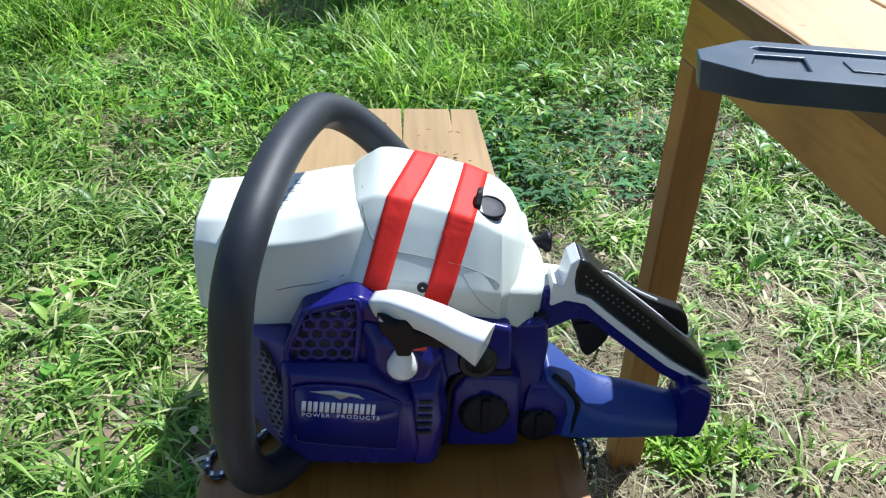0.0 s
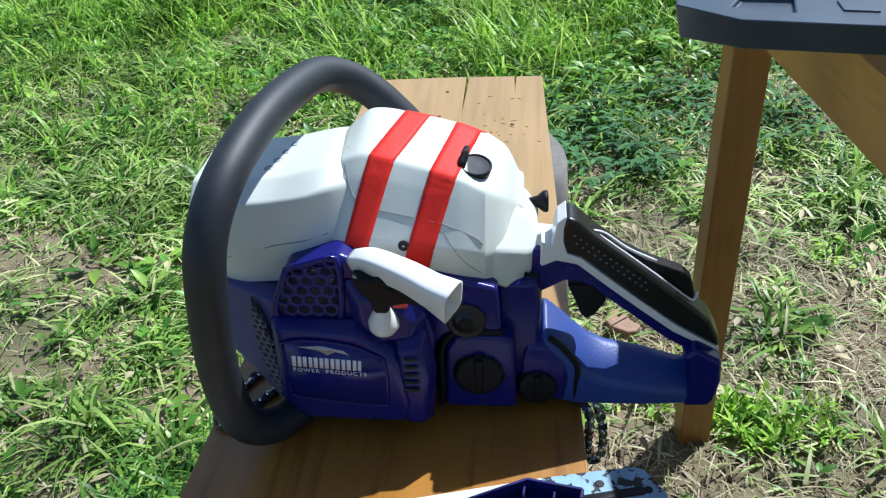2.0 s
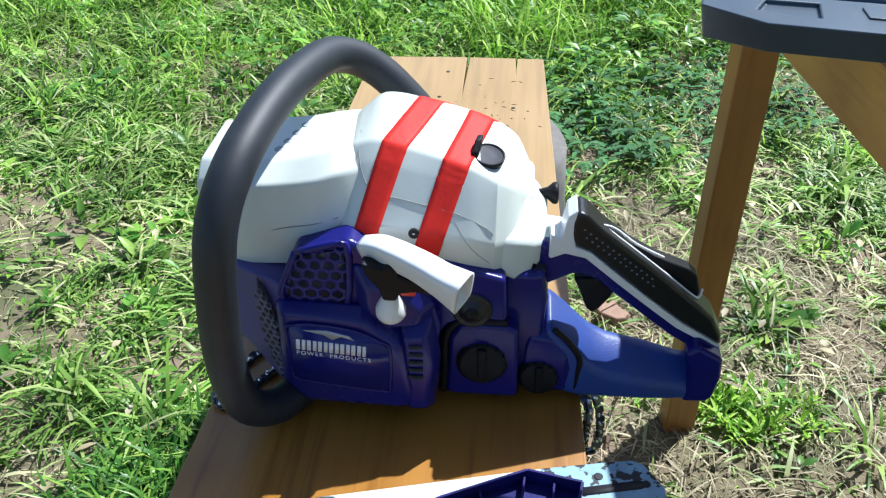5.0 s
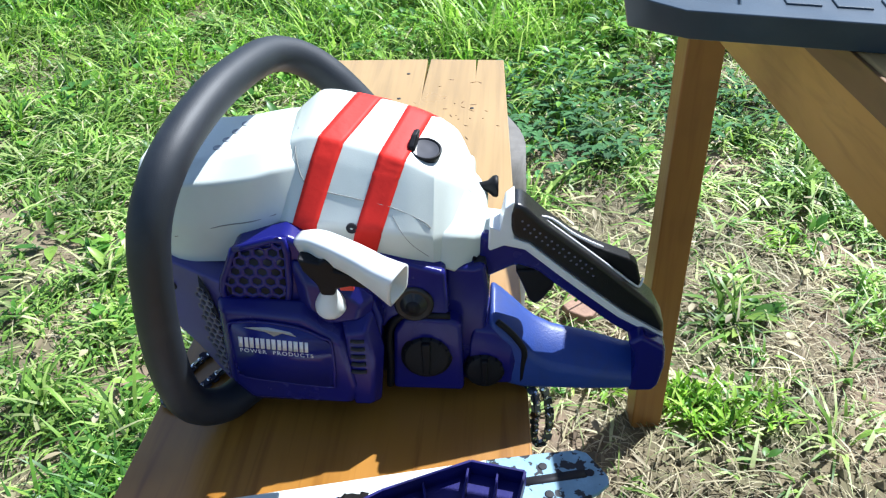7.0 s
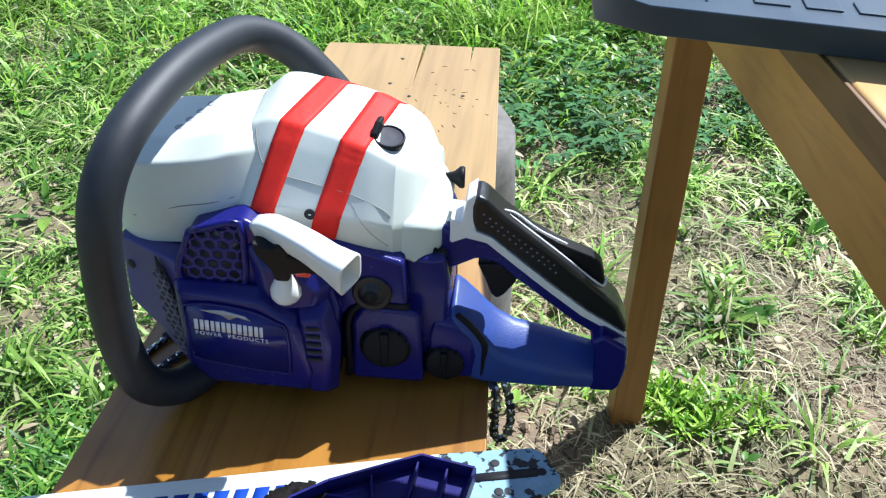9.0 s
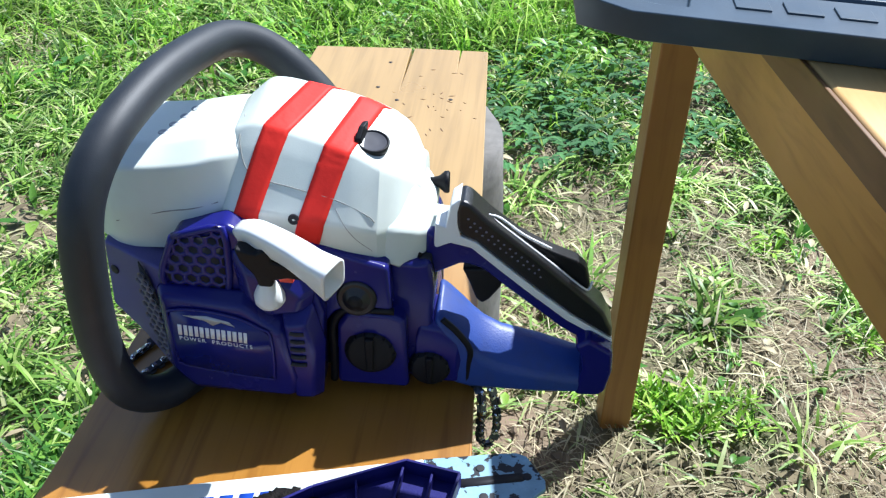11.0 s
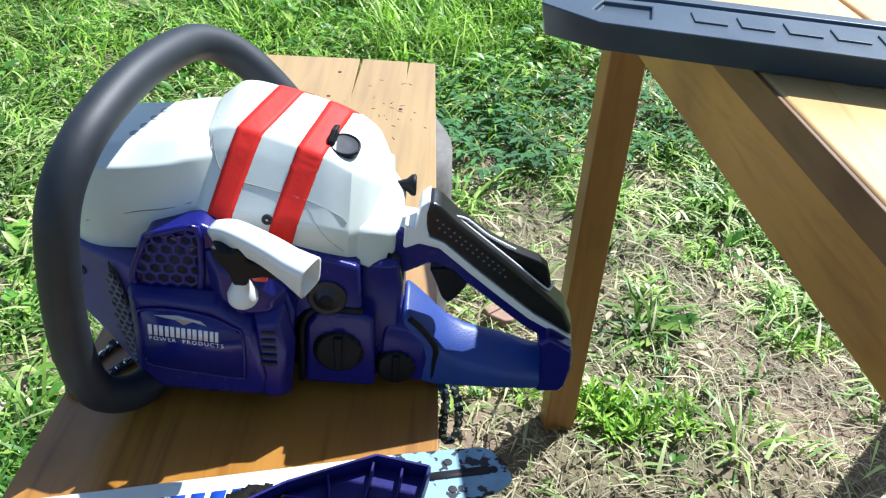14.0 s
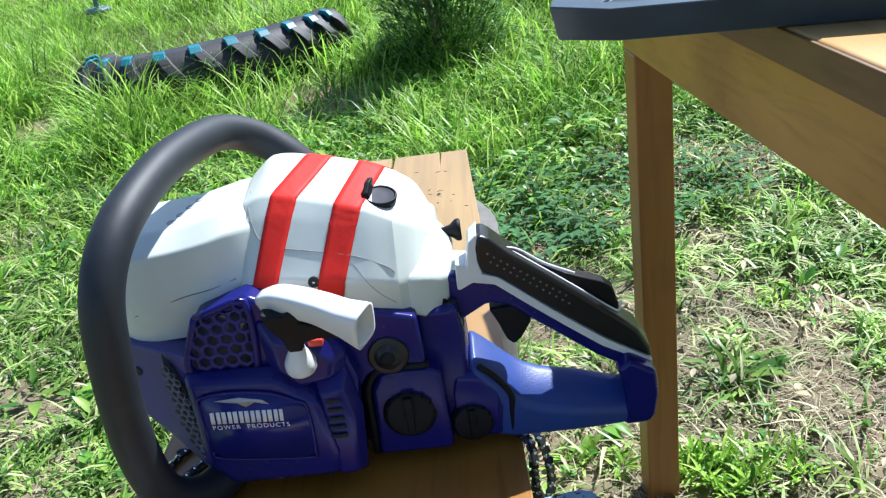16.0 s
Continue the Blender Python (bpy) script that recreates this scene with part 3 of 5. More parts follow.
def build_stump(at, r, h, label):
    s = thing("log_stump", (at[0], at[1], 0), label, "stump", group="bench supports")
    rings = []
    for k in range(9):
        z = -0.02 + (h + 0.02) * k / 8
        ring = []
        for i in range(36):
            a = 2 * math.pi * i / 36
            rr = r * (1 + 0.06 * noise.noise(Vector((math.cos(a) * 2, math.sin(a) * 2, z * 3))) + 0.03 * noise.noise(Vector((math.cos(a) * 9, math.sin(a) * 9, z * 1.5))) + 0.05 * (1 - k / 8) ** 2)
            ring.append((at[0] + rr * math.cos(a), at[1] + rr * math.sin(a), z))
        rings.append(ring)
    part("trunk", loft(rings), BARK, s)


build_stump((0.165, 1.58), 0.155, 0.405, "weathered grey log stump carrying the bench")
build_stump((0.14, 0.62), 0.14, 0.405, "weathered grey log stump under the bench end")


# ---- table ----
EX, EY = Vector((0.136, -0.9907, 0)), Vector((0.9907, 0.136, 0))      # along the table edge towards the near end, and inwards
CORNER = Vector((0.478, 1.395, 0))


def tpt(a, b, z=0.0):
    return CORNER + EX * a + EY * b + Vector((0, 0, z))


def build_table():
    t = thing("garden_table", (0.9, 0.9, 0.0), "orange-brown varnished wooden garden table in the sun", "table")
    for i in range(5):
        w0, w1 = i * 0.15 + (0.0015 if i else 0.004), (i + 1) * 0.15 - 0.0015
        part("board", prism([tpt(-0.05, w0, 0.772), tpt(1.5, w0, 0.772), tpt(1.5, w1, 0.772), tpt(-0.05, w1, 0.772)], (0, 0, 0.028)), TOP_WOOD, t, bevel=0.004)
    # thin strip over the outer board's edge, darker than boards and apron
    part("edge_strip", prism([tpt(-0.049, 0.0, 0.7725), tpt(1.499, 0.0, 0.7725), tpt(1.499, 0.0038, 0.7725), tpt(-0.049, 0.0038, 0.7725)], (0, 0, 0.0265)), EDGE_WOOD, t, "thin dark strip along the board edge", bevel=0.001)
    for b0 in (0.018, 0.71):
        part("apron", prism([tpt(-0.033, b0, 0.686), tpt(1.48, b0, 0.686), tpt(1.48, b0 + 0.024, 0.686), tpt(-0.033, b0 + 0.024, 0.686)], (0, 0, 0.0845)), TABLE_WOOD, t, bevel=0.003)
    part("end_rail", prism([tpt(-0.028, 0.044, 0.69), tpt(-0.006, 0.044, 0.69), tpt(-0.006, 0.708, 0.69), tpt(-0.028, 0.708, 0.69)], (0, 0, 0.08)), TABLE_WOOD, t, bevel=0.003)
    for a0, b0 in ((-0.032, 0.0185), (-0.032, 0.665), (1.40, 0.0185), (1.40, 0.665)):
        part("leg", prism([tpt(a0, b0, -0.03), tpt(a0 + 0.040, b0, -0.03), tpt(a0 + 0.040, b0 + 0.047, -0.03), tpt(a0, b0 + 0.047, -0.03)], (0, 0, 0.7155)), LEG_WOOD, t, bevel=0.003)


build_table()


# ---- scabbard on the table ----
def build_scabbard():
    s = thing("bar_scabbard", (0.6, 1.0, 0.80), "black moulded plastic chainsaw bar cover lying on the table edge", "scabbard")
    d, w = Vector((0.984, -0.178, 0)), Vector((0.178, 0.984, 0))
    o = Vector((0.373, 1.050, 0))

    def q(a, b, z):
        return o + d * a + w * b + Vector((0, 0, z))

    outline = [(0.0, -0.010), (0.0, 0.013), (0.040, 0.045), (0.52, 0.049), (0.54, 0.03), (0.54, -0.028), (0.52, -0.041), (0.047, -0.037)]
    foot = [(0.005, -0.003), (0.005, 0.013), (0.043, 0.041), (0.517, 0.045), (0.536, 0.028), (0.536, -0.012), (0.517, -0.022), (0.051, -0.020)]
    pockets = [[(0.052, 0.020), (0.046, 0.026), (0.052, 0.031), (0.50, 0.034), (0.50, 0.027), (0.09, 0.023)],
               [(0.040, -0.010), (0.046, 0.011), (0.083, 0.012), (0.083, -0.017), (0.066, -0.018)]]
    z0, z1 = 0.8005, 0.8285
    bm = bmesh.new()
    top = [bm.verts.new(q(a, b, z1)) for a, b in outline]
    low = [bm.verts.new(q(a, b, z0)) for a, b in foot]
    edges = [bm.edges.new((u, v)) for u, v in zip(top, top[1:] + top[:1])]
    for pocket in pockets:
        rim = [bm.verts.new(q(a, b, z1)) for a, b in pocket]
        floor = [bm.verts.new(q(a, b, z1 - 0.0035)) for a, b in pocket]
        edges += [bm.edges.new((u, v)) for u, v in zip(rim, rim[1:] + rim[:1])]
        for i in range(len(rim)):
            j = (i + 1) % len(rim)
            bm.faces.new((rim[i], rim[j], floor[j], floor[i]))
        bm.faces.new(floor)
    bmesh.ops.triangle_fill(bm, use_beauty=True, use_dissolve=False, edges=edges)
    for i in range(len(top)):
        j = (i + 1) % len(top)
        bm.faces.new((top[i], low[i], low[j], top[j]))
    bm.faces.new(low)
    part("shell", bm, SCAB, s, bevel=0.004, segs=3)
    x = 0.115
    for k in range(7):
        part("raised_mark", prism([q(x, -0.012, 0.8283), q(x + 0.024, -0.012, 0.8283), q(x + 0.021, 0.008, 0.8283), q(x - 0.003, 0.008, 0.8283)], (0, 0, 0.0016)), SCAB, s, bevel=0.0005)
        x += 0.034


build_scabbard()


# ---- chainsaw ----
saw = thing("chainsaw", (0.18, 1.045, 0.45), "blue and white chainsaw with red tape stripes, standing on the bench", "chainsaw")

# white shells: cross-sections (y, z) from the near seam over the top to the far side, by x
FRONT = [
    (-0.026, [(1.022, 0.603), (1.02, 0.64), (1.022, 0.668), (1.04, 0.682), (1.115, 0.68), (1.132, 0.61)]),
    (0.004, [(1.0, 0.603), (0.998, 0.64), (1.004, 0.677), (1.032, 0.687), (1.115, 0.683), (1.138, 0.61)]),
    (0.05, [(0.998, 0.604), (0.996, 0.643), (1.002, 0.681), (1.028, 0.691), (1.115, 0.687), (1.138, 0.61)]),
    (0.08, [(0.998, 0.604), (0.997, 0.645), (1.002, 0.686), (1.027, 0.698), (1.113, 0.694), (1.138, 0.61)]),
    (0.097, [(1.003, 0.604), (1.002, 0.646), (1.010, 0.689), (1.035, 0.701), (1.11, 0.698), (1.138, 0.61)]),
    (0.122, [(1.016, 0.604), (1.016, 0.646), (1.032, 0.684), (1.050, 0.695), (1.11, 0.698), (1.136, 0.61)]),
]
FILTER = [
    (0.099, [(1.003, 0.598), (1.002, 0.645), (1.03, 0.682), (1.042, 0.694), (1.098, 0.698), (1.125, 0.69), (1.138, 0.61)]),
    (0.107, [(0.998, 0.598), (0.996, 0.646), (1.0268, 0.6878), (1.04, 0.701), (1.1, 0.706), (1.128, 0.696), (1.14, 0.61)]),
    (0.126, [(0.998, 0.598), (0.995, 0.648), (1.0268, 0.6916), (1.04, 0.706), (1.103, 0.719), (1.131, 0.703), (1.141, 0.61)]),
    (0.165, [(0.998, 0.598), (0.995, 0.643), (1.0244, 0.6844), (1.036, 0.698), (1.103, 0.713), (1.134, 0.697), (1.142, 0.61)]),
    (0.205, [(0.998, 0.597), (0.996, 0.637), (1.0208, 0.6752), (1.03, 0.688), (1.102, 0.702), (1.134, 0.686), (1.142, 0.61)]),
    (0.228, [(1.001, 0.597), (1.001, 0.63), (1.0218, 0.6648), (1.029, 0.676), (1.1, 0.692), (1.132, 0.677), (1.14, 0.61)]),
    (0.244, [(1.014, 0.598), (1.016, 0.626), (1.0346, 0.6532), (1.041, 0.662), (1.098, 0.679), (1.128, 0.665), (1.136, 0.61)]),
    (0.255, [(1.036, 0.6), (1.038, 0.618), (1.0532, 0.6396), (1.058, 0.646), (1.095, 0.658), (1.118, 0.646), (1.126, 0.61)]),
]


CREASES = (0.228,)


def shell_at(stations, x):
    """Section at x: the stations' points on smooth curves along the saw."""
    k = len(stations)
    i = 0
    while i < k - 2 and x > stations[i + 1][0]:
        i += 1
    (x0, a), (x1, b) = stations[i], stations[i + 1]
    t = min(1.0, max(0.0, (x - x0) / (x1 - x0)))
    before = stations[i if x0 in CREASES else max(i - 1, 0)]
    after = stations[i + 1 if x1 in CREASES else min(i + 2, k - 1)]
    out = []
    for j in range(len(a)):
        q = []
        for c in (0, 1):
            m0 = (b[j][c] - before[1][j][c]) / (x1 - before[0]) * (x1 - x0)
            m1 = (after[1][j][c] - a[j][c]) / (after[0] - x0) * (x1 - x0)
            q.append((2 * t ** 3 - 3 * t * t + 1) * a[j][c] + (t ** 3 - 2 * t * t + t) * m0 + (3 * t * t - 2 * t ** 3) * b[j][c] + (t ** 3 - t * t) * m1)
        out.append(tuple(q))
    return out


def rounded_section(sec, r):
    """(parameter, y, z) along a section whose inner corners are rounded."""
    p = [Vector(q) for q in sec]
    out = [(0.0, p[0].x, p[0].y)]
    for i in range(1, len(p) - 1):
        la, lb = (p[i] - p[i - 1]).length, (p[i + 1] - p[i]).length
        ra, rb = min(r, 0.42 * la), min(r, 0.42 * lb)
        a, b = p[i] + (p[i - 1] - p[i]) * (ra / la), p[i] + (p[i + 1] - p[i]) * (rb / lb)
        for k in range(6):
            t = k / 5
            v = a * (1 - t) ** 2 + p[i] * 2 * t * (1 - t) + b * t * t
            out.append((i - ra / la * (1 - t) if t < 0.5 else i + rb / lb * (2 * t - 1) if t > 0.5 else i, v.x, v.y))
    out.append((len(p) - 1.0, p[-1].x, p[-1].y))
    out.sort()
    return out


def shell(stations, n, r, ends=0.008):
    """Shell over the stations, its two ends rolled in."""
    x0, x1 = stations[0][0], stations[-1][0]
    rings = []
    for x, turn in [(x0, a) for a in (80, 60, 40, 20)] + [(x, 0) for x in sorted({round(x0 + (x1 - x0) * k / n, 5) for k in range(n + 1)} | {q[0] for q in stations})] + [(x1, -a) for a in (20, 40, 60, 80)]:
        sec = rounded_section(shell_at(stations, x), r)
        cy, cz = sum(q[1] for q in sec) / len(sec), 0.61
        f = 1 - ends * (1 - math.cos(radians(turn))) / 0.06
        xx = x - ends * 0.6 * math.sin(radians(turn))
        rings.append([(xx, cy + (y - cy) * f, cz + (z - cz) * (f if z > cz else 1)) for _, y, z in sec])
    return loft(rings)


def on_shell(stations, x, s, lift, r=0.004):
    """Place on a shell at x and section parameter s, lifted outwards."""
    sec = rounded_section(shell_at(stations, x), r)

    def at(v):
        for (s0, y0, z0), (s1, y1, z1) in zip(sec, sec[1:]):
            if v <= s1:
                t = (v - s0) / max(s1 - s0, 1e-6)
                return Vector((x, y0 + (y1 - y0) * t, z0 + (z1 - z0) * t))
        return Vector((x, sec[-1][1], sec[-1][2]))

    d = (at(s + 0.03) - at(s - 0.03)).normalized()
    return at(s) + Vector((0, -d.z, d.y)) * lift


top_cover = part("cylinder_cover", shell(FRONT, 40, 0.004), WHITE, saw, "white plastic cylinder cover")
filter_cover = part("filter_cover", shell(FILTER, 48, 0.004), WHITE, saw, "white plastic air filter cover")
for cover in (top_cover, filter_cover):
    cover.data.set_sharp_from_angle(angle=radians(24))


def tape(x_low, x_crease, x_high, width, s0, s1):
    bm = bmesh.new()
    rows = []
    sec = shell_at(FILTER, x_crease)
    run = [0.0]
    for (y0, z0), (y1, z1) in zip(sec, sec[1:]):
        run.append(run[-1] + math.hypot(y1 - y0, z1 - z0))

    def along(v):
        i = min(int(v), len(sec) - 2)
        return run[i] + (run[i + 1] - run[i]) * (v - i)

    cuts = [s0 + (s1 - s0) * k / 70 for k in range(71)]
    for s in cuts:
        a, b = (s0, 3.0) if s < 3 else (3.0, s1)
        xa, xb = (x_low, x_crease) if s < 3 else (x_crease, x_high)
        x = xa + (xb - xa) * (along(s) - along(a)) / (along(b) - along(a))
        rows.append([bm.verts.new(on_shell(FILTER, x + width * k / 5, s, 0.0009 + 0.0003 * noise.noise(Vector((x * 90, s * 3, k))))) for k in range(6)])
    for a, b in zip(rows, rows[1:]):
        for k in range(5):
            bm.faces.new((a[k], a[k + 1], b[k + 1], b[k]))
    ob = part("red_tape", bm, RED, filter_cover, "strip of glossy red adhesive tape")
    th = ob.modifiers.new("thick", "SOLIDIFY")
    th.thickness = 0.0005


tape(0.1020, 0.1310, 0.162, 0.0215, 0.35, 4.6)
tape(0.1565, 0.1825, 0.204, 0.022, 0.35, 4.5)

# seam between the two covers and the pressed line along the side
part("seam", tube([on_shell(FILTER, x, v, 0.0004) for x, v in ((0.110, 3.3), (0.1112, 2.6), (0.113, 2.0), (0.117, 1.75), (0.123, 1.58), (0.131, 1.52), (0.153, 1.50), (0.174, 1.48), (0.196, 1.45), (0.220, 1.32), (0.226, 1.22))], 0.00045, 6, 5), SEAM, filter_cover)
part("scratch", tube([on_shell(FILTER, x, v, 0.0) for x, v in ((0.194, 1.32), (0.203, 1.0), (0.212, 0.72), (0.224, 0.45))], 0.0003, 6, 3), SEAM, filter_cover)
part("pressed_line", tube([on_shell(FRONT, x, s, 0.0002) for x, s in ((0.006, 0.70), (0.05, 0.95), (0.075, 1.05), (0.096, 1.12))], 0.0005, 6, 3), SEAM, top_cover)
part("screw_hole", lathe(on_shell(FILTER, 0.1605, 0.97, -0.001), (0, -1, 0.12), [(0, 0.0048), (0.0016, 0.0048), (0.0018, 0.004), (0.0010, 0.001)], 14), CAVITY, filter_cover)
for x, y in ((0.040, 1.047), (0.0443, 1.062), (0.0485, 1.078), (0.0535, 1.093)):
    part("vent_mark", lathe((x, y, shell_at(FRONT, x)[3][1] + (shell_at(FRONT, x)[4][1] - shell_at(FRONT, x)[3][1]) * (y - 1.03) / 0.085 - 0.0020), (0, 0.04, 1), [(0, 0.0046), (0.0022, 0.0046), (0.0026, 0.0042), (0.0022, 0.0033), (0.0021, 0.0010)], 14), MARK, top_cover)

# cover knob
kb = Vector((0.219, 1.052, 0.687))
ka = Vector((0.14, -0.22, 1)).normalized()
part("cover_knob", lathe(kb, ka, [(-0.006, 0.0128), (0.0012, 0.0132), (0.0022, 0.0122), (0.0014, 0.0108), (0.0016, 0.004)], 28), GREY, saw, "grey oval cover latch knob")
part("knob_rim", lathe(kb, ka, [(-0.006, 0.0128), (0.0020, 0.0142), (0.0030, 0.0132), (0.0022, 0.0118), (0.0, 0.0116)], 28), BLACK, saw)
part("knob_tab", prism([kb + Vector(v) for v in ((-0.014, -0.008, 0.0), (-0.012, 0.010, 0.003), (-0.010, 0.011, 0.015), (-0.012, 0.002, 0.0145), (-0.0145, -0.008, 0.007))], (0.0055, 0.001, 0.0)), BLACK, saw, bevel=0.0016)

# rear white shroud down to the handle
part("rear_shroud", loft([
    [(0.232, 1.004, 0.597), (0.232, 1.006, 0.630), (0.232, 1.05, 0.66), (0.232, 1.11, 0.66), (0.232, 1.12, 0.597)],
    [(0.245, 1.004, 0.592), (0.247, 1.010, 0.628), (0.250, 1.05, 0.648), (0.250, 1.105, 0.648), (0.246, 1.115, 0.592)],
    [(0.258, 1.014, 0.592), (0.262, 1.018, 0.622), (0.264, 1.045, 0.638), (0.264, 1.095, 0.638), (0.260, 1.10, 0.592)],
    [(0.268, 1.024, 0.598), (0.271, 1.026, 0.618), (0.273, 1.045, 0.628), (0.273, 1.085, 0.628), (0.270, 1.09, 0.598)]]),
    WHITE, saw, "white rear shroud", bevel=0.004)
part("neck", loft([[(0.266, 1.03, 0.600), (0.266, 1.03, 0.622), (0.266, 1.062, 0.626), (0.266, 1.062, 0.60)],
                   [(0.296, 1.03, 0.598), (0.296, 1.03, 0.618), (0.296, 1.062, 0.622), (0.296, 1.062, 0.598)]]), WHITE, saw, bevel=0.003)
part("choke_knob", lathe((0.250, 1.081, 0.634), (1, 0.05, 0.0), [(0, 0.004), (0.016, 0.004), (0.022, 0.0055), (0.027, 0.0098), (0.030, 0.0102), (0.0315, 0.009), (0.0305, 0.005)], 20), BLACK, saw, "black choke pull knob")

# dark engine core that shows in the gaps
part("engine_core", side([(0.02, 0.462), (0.012, 0.52), (0.02, 0.60), (0.262, 0.605), (0.272, 0.575), (0.274, 0.50), (0.28, 0.462)], 1.016, 1.115), BLACK, saw, bevel=0.004)
part("far_side_housing", side([(0.0, 0.46), (-0.01, 0.55), (0.0, 0.606), (0.25, 0.602), (0.27, 0.56), (0.27, 0.46)], 1.108, 1.165), BLUE, saw, bevel=0.008)

# front shroud: plan outline lofted upwards
part("front_shroud", loft([
    [(0.045, 0.975, 0.476), (0.036, 0.981, 0.476), (0.024, 1.0, 0.480), (0.022, 1.06, 0.480), (0.022, 1.12, 0.480), (0.055, 1.12, 0.480)],
    [(0.045, 0.973, 0.505), (0.030, 0.982, 0.502), (0.004, 1.0, 0.503), (0.0, 1.06, 0.503), (0.0, 1.12, 0.503), (0.055, 1.12, 0.503)],
    [(0.045, 0.972, 0.540), (0.025, 0.983, 0.535), (-0.018, 1.0, 0.535), (-0.024, 1.06, 0.535), (-0.02, 1.13, 0.535), (0.055, 1.13, 0.535)],
    [(0.048, 0.972, 0.600), (0.021, 0.984, 0.603), (-0.012, 1.0, 0.6055), (-0.019, 1.06, 0.6055), (-0.016, 1.13, 0.6055), (0.055, 1.13, 0.6055)]]), BLUE_DULL, saw, "dusty dull blue front shroud", bevel=0.003)
part("screw_hole", lathe((-0.006, 0.9970, 0.577), (-0.4, -0.9, 0), [(-0.001, 0.0045), (0.0012, 0.0045), (0.001, 0.002)], 14), CAVITY, saw)
gu, gv = Vector((0.916, -0.40, 0.0)).normalized(), Vector((-0.05, 0.02, 1.0)).normalized()
gn = gu.cross(gv).normalized()
if gn.y > 0:
    gn = -gn
gpoly = [(0.003, 0.004), (0.016, -0.006), (0.020, 0.045), (0.012, 0.085), (0.004, 0.100), (-0.002, 0.055)]
go = Vector((0.0285, 0.9795, 0.502))
part("grille_backing", prism([go + gu * a + gv * b + gn * 0.001 for a, b in gpoly], gn * 0.001), CAVITY, saw)
part("front_grille", honeycomb(go + gn * 0.0045, gu, gv, gn, gpoly, 0.0072, 0.80, 0.0022), GRILLE, saw, "fine honeycomb intake grille")

# starter housing
HOUSING = [(0.046, 0.598), (0.062, 0.634), (0.108, 0.648), (0.122, 0.640), (0.152, 0.618), (0.176, 0.592), (0.184, 0.560), (0.181, 0.530), (0.176, 0.466), (0.046, 0.464), (0.034, 0.49), (0.036, 0.56)]
starter = part("starter_housing", side(HOUSING, 0.974, 1.004), BLUE, saw, "glossy blue starter housing", bevel=0.006, segs=3)
VENT = [(0.070, 0.628), (0.104, 0.638), (0.101, 0.592), (0.094, 0.571), (0.060, 0.572), (0.056, 0.592)]
part("vent_backing", side([(0.066, 0.630), (0.106, 0.640), (0.103, 0.588), (0.094, 0.567), (0.058, 0.568), (0.053, 0.594)], 0.9725, 0.9745), CAVITY, starter)
part("cooling_vent", honeycomb((0, 0.9712, 0), (1, 0, 0), (0, 0, 1), (0, -1, 0), [(0.066, 0.634), (0.107, 0.644), (0.105, 0.588), (0.096, 0.564), (0.056, 0.564), (0.051, 0.594)], 0.0116, 0.67, 0.0026), BLUE, starter, "hexagonal cooling holes in blue plastic")
part("vent_rim", tube([(x, 0.9735, z) for x, z in [(0.064, 0.634), (0.086, 0.641), (0.107, 0.645), (0.108, 0.615), (0.105, 0.586), (0.096, 0.562), (0.075, 0.561), (0.056, 0.562), (0.048, 0.592), (0.056, 0.615), (0.064, 0.634)]], 0.0034, 8, 2), BLUE, starter)

# bulged panel with the badge
part("badge_bulge", loft([
    [(0.040, 0.974, 0.588), (0.122, 0.974, 0.586), (0.158, 0.974, 0.560), (0.168, 0.974, 0.500), (0.164, 0.974, 0.468), (0.056, 0.974, 0.464), (0.036, 0.974, 0.490)],
    [(0.047, 0.960, 0.580), (0.120, 0.954, 0.578), (0.152, 0.951, 0.553), (0.158, 0.951, 0.502), (0.152, 0.957, 0.476), (0.062, 0.962, 0.474), (0.045, 0.963, 0.494)]]), BLUE, starter, bevel=0.006, segs=3)
bo, bu, bv = Vector((0.053, 0.9605, 0.512)), Vector((0.985, -0.082, 0.0)).normalized(), Vector((0.0, -0.035, 1.0)).normalized()
bn = bu.cross(bv).normalized()
if bn.y > 0:
    bn = -bn


def badge(a, b, lift):
    return bo + bu * a + bv * b + bn * lift


BADGE_LINE = [(0.0, 0.0), (-0.001, 0.046), (0.004, 0.056), (0.030, 0.060), (0.062, 0.057), (0.082, 0.048), (0.090, 0.040), (0.088, -0.006), (0.080, -0.012), (0.006, -0.009)]
part("badge_plate", prism([badge(a, b, 0.0) for a, b in BADGE_LINE], bn * 0.0016), BADGE, starter, "dark blue badge plate")
part("badge_rim", tube([badge(a, b, 0.0006) for a, b in BADGE_LINE + BADGE_LINE[:1]], 0.0013, 8, 3), BLUE, starter)
part("logo_swoosh", prism([badge(a, b, 0.0016) for a, b in ((0.014, 0.053), (0.036, 0.0555), (0.055, 0.052), (0.060, 0.047), (0.048, 0.050), (0.040, 0.0455), (0.033, 0.050), (0.022, 0.0515))], bn * 0.0003), LOGO_GREY, starter)
wx = 0.006
for k, wl in enumerate((0.0086, 0.0086, 0.0086, 0.0086, 0.0086, 0.0086, 0.0030)):
    for w0, w1 in ((0.0, 0.42 * wl), (0.62 * wl, wl)) if wl > 0.005 else ((0.0, wl),):
        part("logo_bar", prism([badge(wx + a, b, 0.0016) for a, b in ((w0, 0.0295), (w1, 0.0295), (w1 + 0.0012, 0.0415), (w0 + 0.0012, 0.0415))], bn * 0.0003), PRINT, starter)
    wx += wl + 0.0013
